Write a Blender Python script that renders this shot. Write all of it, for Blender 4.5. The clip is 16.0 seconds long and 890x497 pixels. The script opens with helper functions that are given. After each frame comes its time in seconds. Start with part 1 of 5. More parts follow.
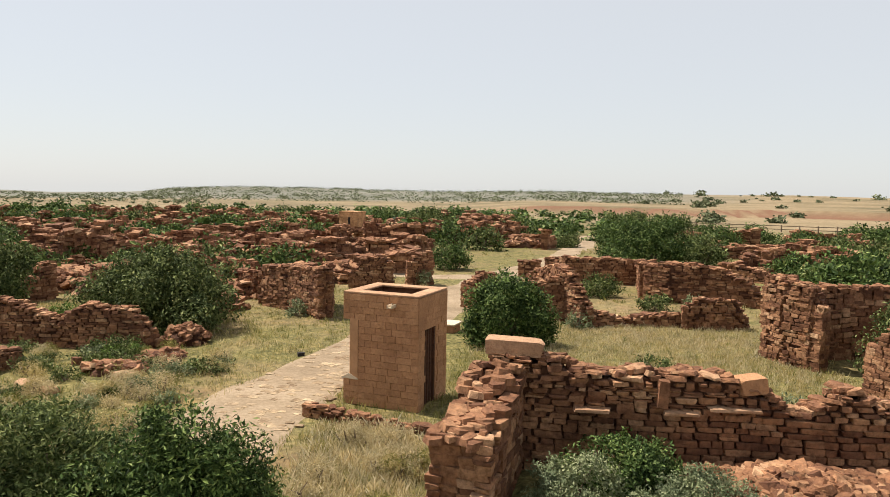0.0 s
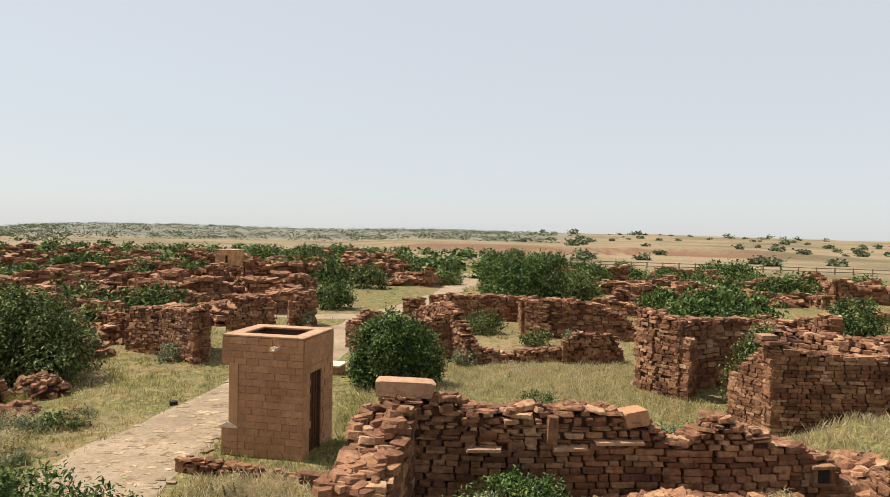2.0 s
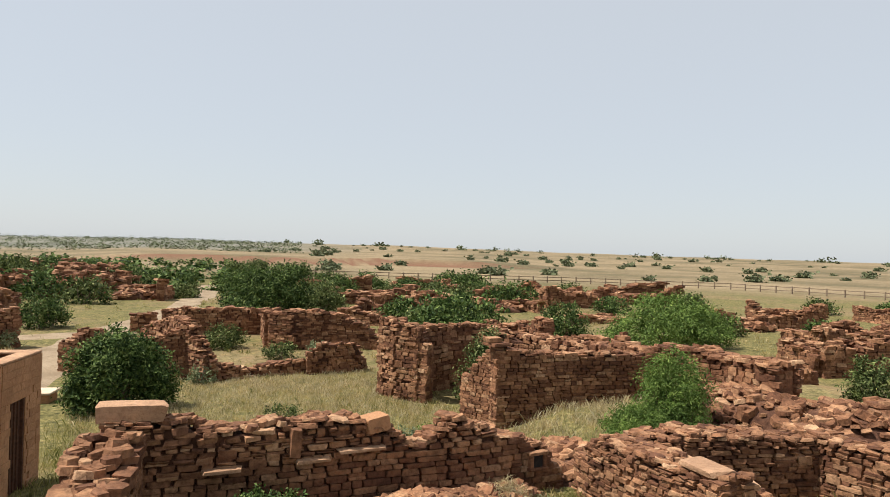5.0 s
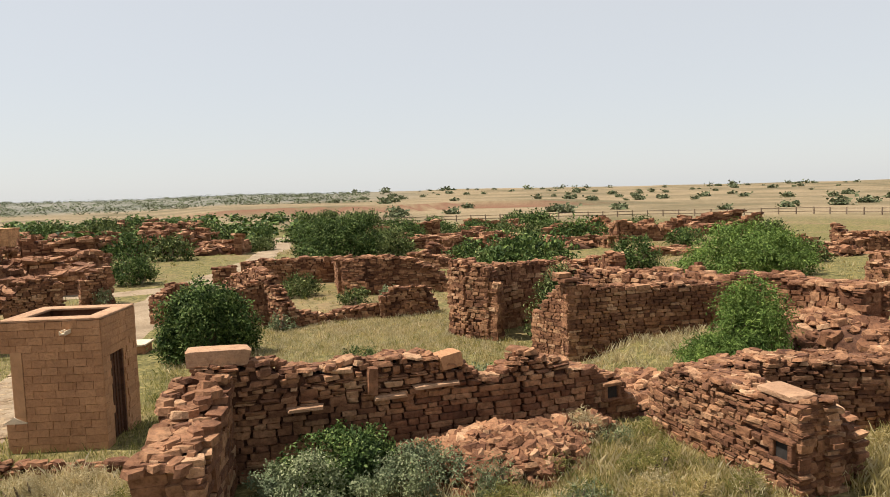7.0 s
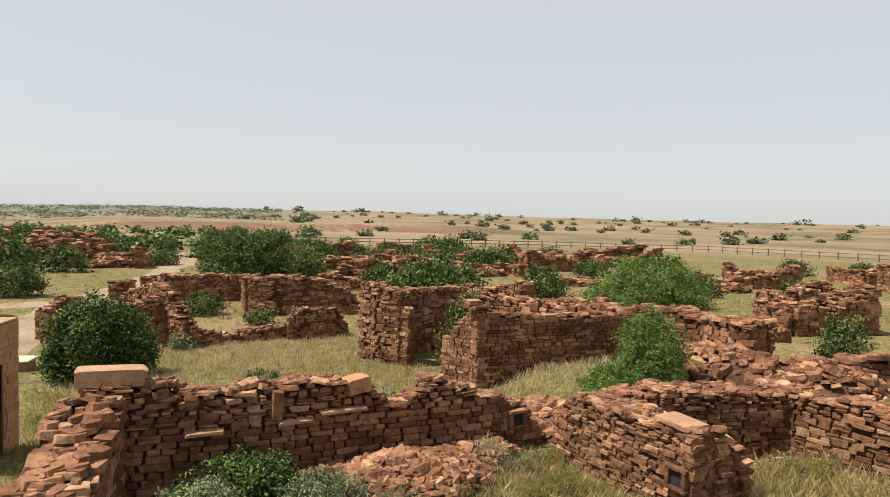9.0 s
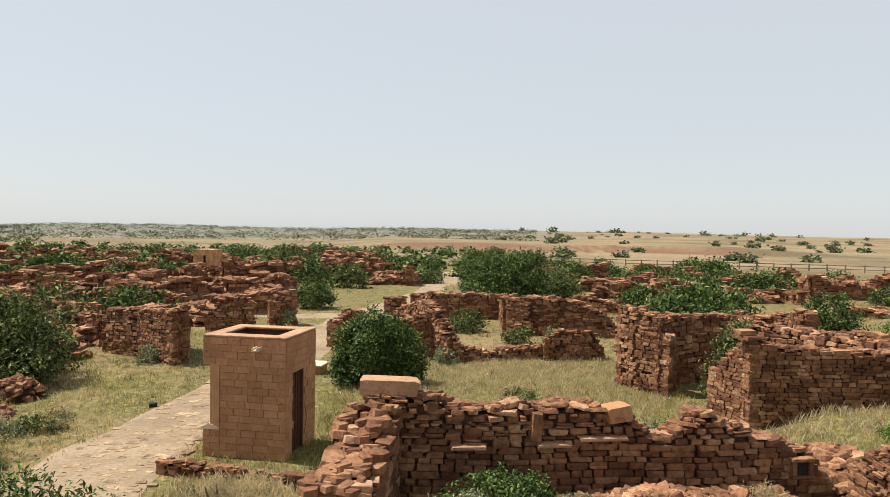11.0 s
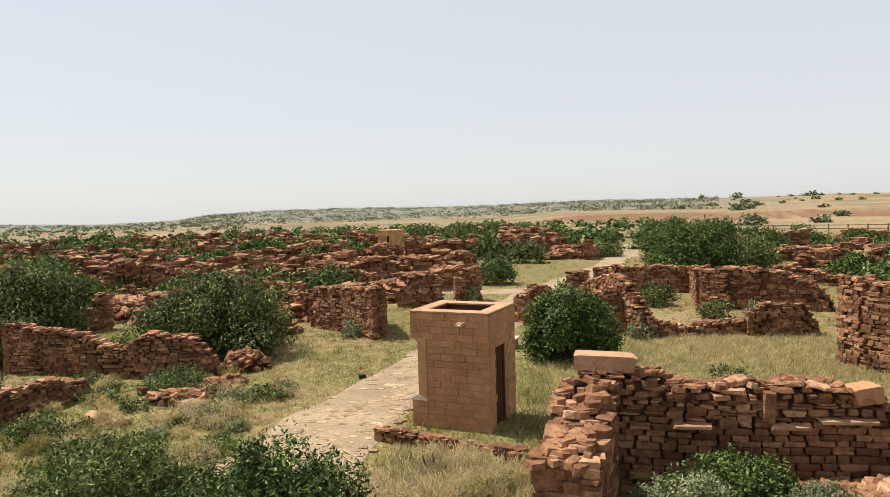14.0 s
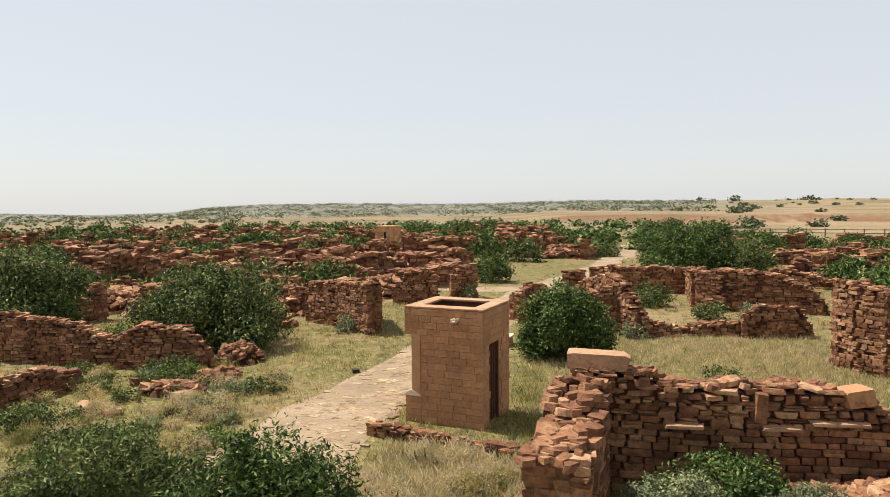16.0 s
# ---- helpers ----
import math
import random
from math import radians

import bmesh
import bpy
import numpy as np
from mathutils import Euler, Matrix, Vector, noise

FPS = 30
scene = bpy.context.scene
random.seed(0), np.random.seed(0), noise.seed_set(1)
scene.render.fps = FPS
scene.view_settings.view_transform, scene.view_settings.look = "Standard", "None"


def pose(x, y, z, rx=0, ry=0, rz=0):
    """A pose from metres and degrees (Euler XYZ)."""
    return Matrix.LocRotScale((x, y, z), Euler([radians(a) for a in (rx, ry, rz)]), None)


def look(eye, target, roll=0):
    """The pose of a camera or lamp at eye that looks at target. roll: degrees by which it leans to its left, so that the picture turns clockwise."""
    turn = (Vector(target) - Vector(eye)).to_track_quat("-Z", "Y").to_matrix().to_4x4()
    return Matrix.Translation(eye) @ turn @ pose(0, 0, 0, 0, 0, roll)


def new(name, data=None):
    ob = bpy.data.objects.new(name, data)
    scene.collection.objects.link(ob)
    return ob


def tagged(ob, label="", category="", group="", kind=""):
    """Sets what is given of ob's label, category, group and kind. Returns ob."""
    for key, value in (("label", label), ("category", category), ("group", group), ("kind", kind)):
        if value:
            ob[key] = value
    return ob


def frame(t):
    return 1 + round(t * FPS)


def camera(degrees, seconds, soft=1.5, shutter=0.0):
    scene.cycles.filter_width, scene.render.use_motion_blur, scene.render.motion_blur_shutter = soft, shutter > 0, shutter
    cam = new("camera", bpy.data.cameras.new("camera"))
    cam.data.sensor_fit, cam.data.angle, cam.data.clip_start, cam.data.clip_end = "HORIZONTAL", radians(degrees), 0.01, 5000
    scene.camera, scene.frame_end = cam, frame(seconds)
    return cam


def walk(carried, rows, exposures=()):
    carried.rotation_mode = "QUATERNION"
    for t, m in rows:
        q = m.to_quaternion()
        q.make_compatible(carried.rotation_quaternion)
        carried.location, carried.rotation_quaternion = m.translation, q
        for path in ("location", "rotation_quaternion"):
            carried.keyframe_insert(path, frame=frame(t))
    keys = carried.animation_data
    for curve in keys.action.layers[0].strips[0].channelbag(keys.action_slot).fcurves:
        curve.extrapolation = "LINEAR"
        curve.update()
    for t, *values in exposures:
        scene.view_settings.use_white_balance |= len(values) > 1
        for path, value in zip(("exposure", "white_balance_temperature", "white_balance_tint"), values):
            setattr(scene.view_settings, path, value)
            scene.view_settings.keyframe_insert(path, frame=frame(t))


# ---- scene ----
cam = camera(66.5, 16.0, soft=0.8)
EXPOSURES = [(0, 0.70, 6480, 10), (1.5, 0.68, 6450, 10), (2.5, 0.57, 6250, 9), (3.5, 0.54, 6150, 8), (4.2, 0.54, 6150, 8), (6.3, 0.63, 6400, 10), (7.0, 0.65, 6480, 10), (8.2, 0.58, 6480, 10),
             (10.3, 0.60, 6350, 9), (11, 0.62, 6350, 9), (12, 0.70, 6480, 10), (16, 0.70, 6480, 10)]
PATH = [
    (0, (0.942, 1.489, 5.398), (0.833, 3.48, 5.234), 1.0),
    (0.5, (0.871, 1.551, 5.388), (0.662, 3.532, 5.205), 0.6),
    (1, (0.843, 1.587, 5.375), (0.583, 3.564, 5.226), 1.0),
    (1.5, (0.81, 1.656, 5.409), (0.812, 3.654, 5.319), 0.5),
    (2, (0.824, 1.668, 5.404), (1.057, 3.654, 5.358), 1.2),
    (2.5, (0.832, 1.705, 5.385), (1.281, 3.653, 5.335), 0.9),
    (3, (0.83, 1.68, 5.417), (1.489, 3.568, 5.406), 0.8),
    (3.5, (0.83, 1.695, 5.409), (1.603, 3.539, 5.447), 1.3),
    (4, (0.877, 1.613, 5.438), (1.81, 3.379, 5.53), 1.5),
    (4.2, (0.858, 1.644, 5.438), (1.803, 3.406, 5.499), 1.4),
    (6.3, (0.819, 1.68, 5.325), (1.63, 3.507, 5.264), 0.0),
    (6.5, (0.841, 1.702, 5.326), (1.524, 3.579, 5.227), -0.1),
    (7, (0.887, 1.626, 5.319), (1.641, 3.471, 5.154), -1.7),
    (7.5, (0.88, 1.616, 5.347), (1.741, 3.417, 5.218), -2.4),
    (8, (0.932, 1.632, 5.339), (1.999, 3.316, 5.188), -1.3),
    (8.2, (0.911, 1.655, 5.313), (1.979, 3.341, 5.175), -0.2),
    (10.3, (0.811, 1.635, 5.389), (1.503, 3.511, 5.325), 0.8),
    (10.5, (0.785, 1.636, 5.386), (1.381, 3.543, 5.315), 0.9),
    (11, (0.758, 1.687, 5.392), (1.05, 3.665, 5.343), 0.9),
    (11.5, (0.689, 1.701, 5.361), (0.702, 3.697, 5.234), 0.4),
    (12, (0.571, 1.69, 5.361), (0.608, 3.684, 5.222), -1.4),
    (12.5, (0.358, 1.676, 5.362), (0.291, 3.669, 5.211), 0.8),
    (13, (0.229, 1.795, 5.348), (0.25, 3.782, 5.123), -2.1),
    (13.5, (0.134, 1.829, 5.378), (0.148, 3.82, 5.197), -2.6),
    (14, (0.105, 1.818, 5.376), (-0.1, 3.804, 5.258), -1.7),
    (14.5, (0.077, 1.822, 5.358), (-0.335, 3.775, 5.24), -0.5),
    (15, (0.048, 1.824, 5.345), (-0.455, 3.754, 5.195), 0.0),
    (15.5, (0.083, 1.839, 5.335), (-0.347, 3.787, 5.194), -0.0),
    (16, (0.136, 1.844, 5.34), (-0.061, 3.83, 5.214), -0.6),
]
walk(cam, [(t, look(eye, target, roll)) for t, eye, target, roll in PATH], EXPOSURES)

# ---- world and sun ----
world = bpy.data.worlds.new("world")
scene.world = world
world.use_nodes = True
wn = world.node_tree.nodes
sky = wn.new("ShaderNodeTexSky")
sky.sky_type = "NISHITA"
sky.sun_disc = False
SUN_ELEV, SUN_FROM = radians(61), (-0.93, 0.37)   # plan direction towards the sun
sky.sun_elevation = SUN_ELEV
sky.sun_rotation = math.atan2(SUN_FROM[0], SUN_FROM[1])
sky.air_density, sky.dust_density, sky.ozone_density = 1.0, 1.0, 1.0
# thin high haze over the whole sky
haze = wn.new("ShaderNodeMix")
haze.data_type = "RGBA"
haze.inputs[0].default_value = 0.79
haze.inputs[7].default_value = (5.4, 5.47, 5.5, 1)
world.node_tree.links.new(sky.outputs[0], haze.inputs[6])
world.node_tree.links.new(haze.outputs[2], wn["Background"].inputs[0])
wn["Background"].inputs[1].default_value = 0.09
sun = new("sun", bpy.data.lights.new("sun", "SUN"))
sun.data.energy, sun.data.angle, sun.data.color = 5.0, radians(0.6), (1.0, 0.92, 0.81)
sun.matrix_world = look((SUN_FROM[0] * 50, SUN_FROM[1] * 50, 50 * math.hypot(*SUN_FROM) * math.tan(SUN_ELEV)), (0, 0, 0))


# ---- materials ----
def material(name, rough=0.9):
    m = bpy.data.materials.new(name)
    m.use_nodes = True
    b = m.node_tree.nodes["Principled BSDF"]
    b.inputs["Roughness"].default_value = rough
    b.inputs["Specular IOR Level"].default_value = 0.2
    return m, m.node_tree.nodes, m.node_tree.links, b


def ramp(n, stops):
    r = n.new("ShaderNodeValToRGB")
    e = r.color_ramp.elements
    while len(e) < len(stops):
        e.new(0.5)
    for k, (p, c) in enumerate(stops):
        e[k].position, e[k].color = p, (*c, 1)
    return r


def noise_node(n, l, scale, detail=4, coords="Object", rough=0.6):
    c = n.new("ShaderNodeTexCoord") if coords == "Object" else n.new("ShaderNodeNewGeometry")
    t = n.new("ShaderNodeTexNoise")
    t.inputs["Scale"].default_value, t.inputs["Detail"].default_value, t.inputs["Roughness"].default_value = scale, detail, rough
    l.new(c.outputs["Object" if coords == "Object" else "Position"], t.inputs["Vector"])
    return t


def mixed(n, l, a, b, fac, mode="MIX"):
    x = n.new("ShaderNodeMix")
    x.data_type, x.blend_type = "RGBA", mode
    for sock, v in ((x.inputs[6], a), (x.inputs[7], b), (x.inputs[0], fac)):
        if isinstance(v, (int, float)):
            sock.default_value = v
        elif isinstance(v, tuple):
            sock.default_value = (*v, 1)
        else:
            l.new(v, sock)
    return x.outputs[2]


def bumped(n, l, b, height, strength, distance):
    u = n.new("ShaderNodeBump")
    u.inputs["Strength"].default_value, u.inputs["Distance"].default_value = strength, distance
    l.new(height, u.inputs["Height"])
    l.new(u.outputs[0], b.inputs["Normal"])


def stone_material(name, stops, island, grain=9.0, worn=1.0):
    m, n, l, b = material(name)
    if island:
        r = n.new("ShaderNodeNewGeometry").outputs["Random Per Island"]
    else:
        r = n.new("ShaderNodeObjectInfo").outputs["Random"]
    cr = ramp(n, stops)
    l.new(r, cr.inputs[0])
    big, small = noise_node(n, l, 1.3, 3, "World"), noise_node(n, l, grain, 6, "World", 0.7)
    stain = ramp(n, [(0.35, (1 - 0.38 * worn, 1 - 0.44 * worn, 1 - 0.48 * worn)), (0.62, (1 + 0.12 * worn, 1 + 0.1 * worn, 1 + 0.05 * worn))])
    l.new(big.outputs[0], stain.inputs[0])
    fine = ramp(n, [(0.32, (1 - 0.5 * worn, 1 - 0.53 * worn, 1 - 0.55 * worn)), (0.52, (1, 1, 1)), (0.7, (1 + 0.35 * worn, 1 + 0.32 * worn, 1 + 0.25 * worn))])
    l.new(small.outputs[0], fine.inputs[0])
    c = mixed(n, l, cr.outputs[0], stain.outputs[0], 1.0, "MULTIPLY")
    c = mixed(n, l, c, fine.outputs[0], 1.0, "MULTIPLY")
    l.new(c, b.inputs["Base Color"])
    bumped(n, l, b, small.outputs[0], 1.0, 0.05)
    return m


RED = [(0.0, (0.135, 0.063, 0.037)), (0.25, (0.19, 0.092, 0.052)), (0.6, (0.262, 0.132, 0.072)), (0.88, (0.345, 0.192, 0.108)), (1.0, (0.43, 0.27, 0.165))]
M_STONE = stone_material("sandstone", RED, False)
M_STONES = stone_material("sandstone_joined", RED, True)
# mud mortar, darkened so that its colour holds the shade between stones
M_CORE_SHADE = stone_material("core_joint_shade", [(0.0, (0.09, 0.043, 0.027)), (1.0, (0.12, 0.06, 0.038))], False)
TAN = [(0.0, (0.40, 0.21, 0.108)), (0.5, (0.45, 0.24, 0.124)), (1.0, (0.50, 0.275, 0.146))]
M_BRICK = stone_material("dressed_sandstone", TAN, False, 14.0, 0.42)
M_MORTAR = stone_material("kiosk_mortar", [(0.0, (0.13, 0.066, 0.037)), (1.0, (0.16, 0.08, 0.045))], False, 20.0, 0.4)
M_PLASTER = stone_material("plain_plaster", [(0.0, (0.45, 0.255, 0.135)), (1.0, (0.47, 0.265, 0.14))], False, 5.0, 0.3)
M_SLAB = stone_material("pale_slab", [(0.0, (0.62, 0.50, 0.36)), (1.0, (0.68, 0.55, 0.40))], False, 12.0, 0.4)
M_SILL = stone_material("sill_slab", [(0.0, (0.38, 0.225, 0.135)), (1.0, (0.44, 0.27, 0.165))], False, 12.0, 0.5)
M_FAR = stone_material("far_kiosk_stone", [(0.0, (0.50, 0.29, 0.15)), (1.0, (0.52, 0.30, 0.16))], False, 5.0)


def leaf_material(name, stops, thin=0.14, drift=1.0):
    m, n, l, b = material(name, 0.65)
    b.inputs["Specular IOR Level"].default_value = 0.12
    r = n.new("ShaderNodeNewGeometry").outputs["Random Per Island"]
    cr = ramp(n, stops)
    l.new(r, cr.inputs[0])
    # broad noise paints lit and shaded clumps into the leaf colour
    big = noise_node(n, l, 1.9, 3, "World")
    clump_light = ramp(n, [(0.34, (1 - 0.4 * drift, 1 - 0.36 * drift, 1 - 0.4 * drift)), (0.66, (1 + 0.45 * drift, 1 + 0.36 * drift, 1 + 0.15 * drift))])
    l.new(big.outputs[0], clump_light.inputs[0])
    c = mixed(n, l, cr.outputs[0], clump_light.outputs[0], 1.0, "MULTIPLY")
    l.new(c, b.inputs["Base Color"])
    tr = n.new("ShaderNodeBsdfTranslucent")
    l.new(c, tr.inputs[0])
    mx = n.new("ShaderNodeMixShader")
    mx.inputs[0].default_value = thin
    l.new(b.outputs[0], mx.inputs[1])
    l.new(tr.outputs[0], mx.inputs[2])
    l.new(mx.outputs[0], n["Material Output"].inputs[0])
    return m


# ramp ends paint deep crown shade and sunlit highlights on random leaves
M_LEAF = leaf_material("leaf_green", [(0.0, (0.014, 0.028, 0.008)), (0.5, (0.055, 0.095, 0.027)), (0.85, (0.125, 0.178, 0.056)), (1.0, (0.20, 0.25, 0.10))])
M_LEAF_OLIVE = leaf_material("leaf_olive", [(0.0, (0.022, 0.035, 0.011)), (0.5, (0.074, 0.102, 0.034)), (0.85, (0.155, 0.185, 0.072)), (1.0, (0.27, 0.30, 0.14))])
# greyed leaf colour: the haze of distance is painted into it
M_LEAF_HAZED = leaf_material("leaf_hazed", [(0.0, (0.075, 0.09, 0.05)), (0.6, (0.11, 0.13, 0.075)), (1.0, (0.16, 0.175, 0.11))])
M_LEAF_GREY = leaf_material("leaf_grey", [(0.0, (0.09, 0.115, 0.06)), (0.6, (0.17, 0.20, 0.115)), (1.0, (0.27, 0.29, 0.19))])
M_LEAF_BRIGHT = leaf_material("leaf_bright", [(0.0, (0.06, 0.105, 0.022)), (0.6, (0.115, 0.18, 0.045)), (1.0, (0.20, 0.275, 0.085))])
M_GRASS = leaf_material("grass_dry", [(0.0, (0.22, 0.185, 0.07)), (0.4, (0.40, 0.33, 0.145)), (0.8, (0.52, 0.43, 0.235)), (1.0, (0.60, 0.52, 0.34))], 0.45, 0.5)
M_GRASS_GREEN = leaf_material("grass_green", [(0.0, (0.10, 0.12, 0.034)), (0.5, (0.22, 0.21, 0.065)), (1.0, (0.42, 0.36, 0.15))], 0.45, 0.5)
M_STRAW = leaf_material("straw", [(0.0, (0.34, 0.28, 0.15)), (0.6, (0.53, 0.445, 0.27)), (1.0, (0.66, 0.58, 0.42))], 0.45, 0.5)

M_BARK, n, l, b = material("bark")
t = noise_node(n, l, 6, 5)
r = ramp(n, [(0.3, (0.10, 0.07, 0.05)), (0.7, (0.24, 0.18, 0.13))])
l.new(t.outputs[0], r.inputs[0])
l.new(r.outputs[0], b.inputs["Base Color"])
bumped(n, l, b, t.outputs[0], 0.6, 0.02)

M_WOOD, n, l, b = material("weathered_wood", 0.7)
t = noise_node(n, l, 14, 4)
r = ramp(n, [(0.3, (0.055, 0.026, 0.016)), (0.7, (0.12, 0.055, 0.032))])
l.new(t.outputs[0], r.inputs[0])
l.new(r.outputs[0], b.inputs["Base Color"])

# black for the lane rock, and for the painted shade inside openings
M_DARK, n, l, b = material("black_rock_and_hole_shade")
t = noise_node(n, l, 8, 4)
r = ramp(n, [(0.3, (0.015, 0.013, 0.012)), (0.7, (0.04, 0.034, 0.03))])
l.new(t.outputs[0], r.inputs[0])
l.new(r.outputs[0], b.inputs["Base Color"])

# ground: sandy earth, yellow-green turf in drifts, reddish where banks are steep
M_GROUND, n, l, b = material("ground_earth", 0.95)
big, mid, fine = noise_node(n, l, 0.055, 4, "World"), noise_node(n, l, 0.5, 5, "World"), noise_node(n, l, 7.0, 6, "World", 0.7)
earth = ramp(n, [(0.3, (0.18, 0.124, 0.064)), (0.5, (0.255, 0.183, 0.097)), (0.72, (0.33, 0.25, 0.142))])
l.new(mid.outputs[0], earth.inputs[0])
turf = ramp(n, [(0.28, (0.06, 0.063, 0.02)), (0.5, (0.155, 0.138, 0.048)), (0.72, (0.29, 0.24, 0.105))])
l.new(fine.outputs[0], turf.inputs[0])
fac = ramp(n, [(0.36, (0, 0, 0)), (0.52, (1, 1, 1))])
add = n.new("ShaderNodeMath")
add.operation = "ADD"
half = n.new("ShaderNodeMath")
half.operation = "MULTIPLY"
half.inputs[1].default_value = 0.35
l.new(mid.outputs[0], half.inputs[0])
l.new(big.outputs[0], add.inputs[0])
l.new(half.outputs[0], add.inputs[1])
sub = n.new("ShaderNodeMath")
sub.operation = "SUBTRACT"
sub.inputs[1].default_value = 0.17
l.new(add.outputs[0], sub.inputs[0])
l.new(sub.outputs[0], fac.inputs[0])
near = mixed(n, l, earth.outputs[0], turf.outputs[0], fac.outputs[0])
spots = noise_node(n, l, 1.7, 5, "World", 0.65)
spot = ramp(n, [(0.36, (0.62, 0.64, 0.55)), (0.5, (1, 1, 1)), (0.66, (1.3, 1.22, 1.12))])
l.new(spots.outputs[0], spot.inputs[0])
near = mixed(n, l, near, spot.outputs[0], 1.0, "MULTIPLY")
att = n.new("ShaderNodeAttribute")
att.attribute_name = "plain"
dry = ramp(n, [(0.3, (0.19, 0.145, 0.085)), (0.5, (0.26, 0.20, 0.12)), (0.7, (0.33, 0.26, 0.165))])
l.new(mid.outputs[0], dry.inputs[0])
dry2 = ramp(n, [(0.38, (0.55, 0.58, 0.5)), (0.58, (1.08, 1.06, 1.02))])
far_n = noise_node(n, l, 0.018, 5, "World")
l.new(far_n.outputs[0], dry2.inputs[0])
dryc = mixed(n, l, dry.outputs[0], dry2.outputs[0], 1.0, "MULTIPLY")
c = mixed(n, l, near, dryc, att.outputs["Fac"])
hill = n.new("ShaderNodeAttribute")
hill.attribute_name = "hill"
hillc = ramp(n, [(0.35, (0.12, 0.122, 0.092)), (0.6, (0.215, 0.21, 0.17))])
l.new(far_n.outputs[0], hillc.inputs[0])
c = mixed(n, l, c, hillc.outputs[0], hill.outputs["Fac"])
bank = n.new("ShaderNodeAttribute")
bank.attribute_name = "bank"
c = mixed(n, l, c, (0.20, 0.10, 0.06), bank.outputs["Fac"])
grit = ramp(n, [(0.3, (0.55, 0.53, 0.51)), (0.6, (0.9, 0.89, 0.88))])
l.new(fine.outputs[0], grit.inputs[0])
c = mixed(n, l, c, grit.outputs[0], 1.0, "MULTIPLY")
l.new(c, b.inputs["Base Color"])
bumped(n, l, b, fine.outputs[0], 0.6, 0.05)

M_PATH, n, l, b = material("sandy_path", 0.95)
mid, fine = noise_node(n, l, 0.6, 5, "World"), noise_node(n, l, 9.0, 6, "World", 0.7)
r = ramp(n, [(0.3, (0.22, 0.16, 0.102)), (0.5, (0.30, 0.225, 0.147)), (0.7, (0.37, 0.285, 0.193))])
l.new(mid.outputs[0], r.inputs[0])
g = ramp(n, [(0.3, (0.6, 0.58, 0.55)), (0.6, (0.92, 0.92, 0.92))])
l.new(fine.outputs[0], g.inputs[0])
l.new(mixed(n, l, r.outputs[0], g.outputs[0], 1.0, "MULTIPLY"), b.inputs["Base Color"])
bumped(n, l, b, fine.outputs[0], 0.5, 0.03)
M_COBBLE = stone_material("path_stone", [(0.0, (0.28, 0.205, 0.13)), (0.5, (0.33, 0.25, 0.16)), (1.0, (0.39, 0.305, 0.205))], True, 8.0)


# ---- mesh helpers ----
def mesh_of(name, verts, faces, mat):
    """A mesh from an array of places and an array of equal-sided faces."""
    verts, faces = np.asarray(verts, np.float32), np.asarray(faces, np.int32)
    me = bpy.data.meshes.new(name)
    k = faces.shape[1]
    me.vertices.add(len(verts))
    me.vertices.foreach_set("co", verts.ravel())
    me.loops.add(faces.size)
    me.loops.foreach_set("vertex_index", faces.ravel())
    me.polygons.add(len(faces))
    me.polygons.foreach_set("loop_start", np.arange(0, faces.size, k, dtype=np.int32))
    me.polygons.foreach_set("use_smooth", np.zeros(len(faces), bool))
    me.update(calc_edges=True)
    me.materials.append(mat)
    return me


def under(ob, parent):
    ob.parent = parent
    return ob


def part(name, bm, mat, parent, label=""):
    me = bpy.data.meshes.new(name)
    bm.to_mesh(me)
    bm.free()
    me.materials.append(mat)
    ob = new(name, me)
    ob.parent = parent
    if label:
        ob["label"] = label
    return ob


def box_bm(size, at=(0, 0, 0), bevel=0.0, turn=0.0):
    bm = bmesh.new()
    bmesh.ops.create_cube(bm, size=1)
    bmesh.ops.scale(bm, vec=size, verts=bm.verts)
    if bevel:
        bmesh.ops.bevel(bm, geom=bm.edges[:], offset=bevel, segments=1, affect="EDGES")
    bmesh.ops.transform(bm, matrix=pose(*at, 0, 0, turn), verts=bm.verts)
    return bm


def hull_stone(rng, chamfer=0.11, jitter=0.36):
    """A broken block in a unit cube: eight cut corners, each pushed about."""
    bm = bmesh.new()
    for sx in (-1, 1):
        for sy in (-1, 1):
            for sz in (-1, 1):
                c = np.array([sx, sy, sz]) * 0.5 * (1 - jitter * rng.random(3) * (1, 1, 0.8))
                for a in range(3):
                    p = c.copy()
                    p[a] -= math.copysign(chamfer * (0.5 + rng.random()), p[a])
                    bm.verts.new(p)
    bmesh.ops.convex_hull(bm, input=bm.verts)
    bmesh.ops.triangulate(bm, faces=bm.faces)
    bm.verts.index_update()
    v = np.array([x.co for x in bm.verts])
    f = np.array([[y.index for y in x.verts] for x in bm.faces])
    bm.free()
    return v, f


def slab_stone(rng):
    """A flat broken slab: two uneven outlines of five to seven corners."""
    bm = bmesh.new()
    k = int(rng.integers(5, 8))
    for m_ in range(k):
        a = (m_ + 0.6 * rng.random()) * 6.283 / k
        q = 0.42 + 0.13 * rng.random()
        for z in (-0.5, 0.5):
            w = q * (1 if z < 0 else 0.78 + 0.2 * rng.random())
            bm.verts.new((math.cos(a) * w, math.sin(a) * w, z * (0.65 + 0.35 * rng.random())))
    bmesh.ops.convex_hull(bm, input=bm.verts)
    bmesh.ops.triangulate(bm, faces=bm.faces)
    bm.verts.index_update()
    v = np.array([x.co for x in bm.verts])
    f = np.array([[y.index for y in x.verts] for x in bm.faces])
    bm.free()
    return v, f


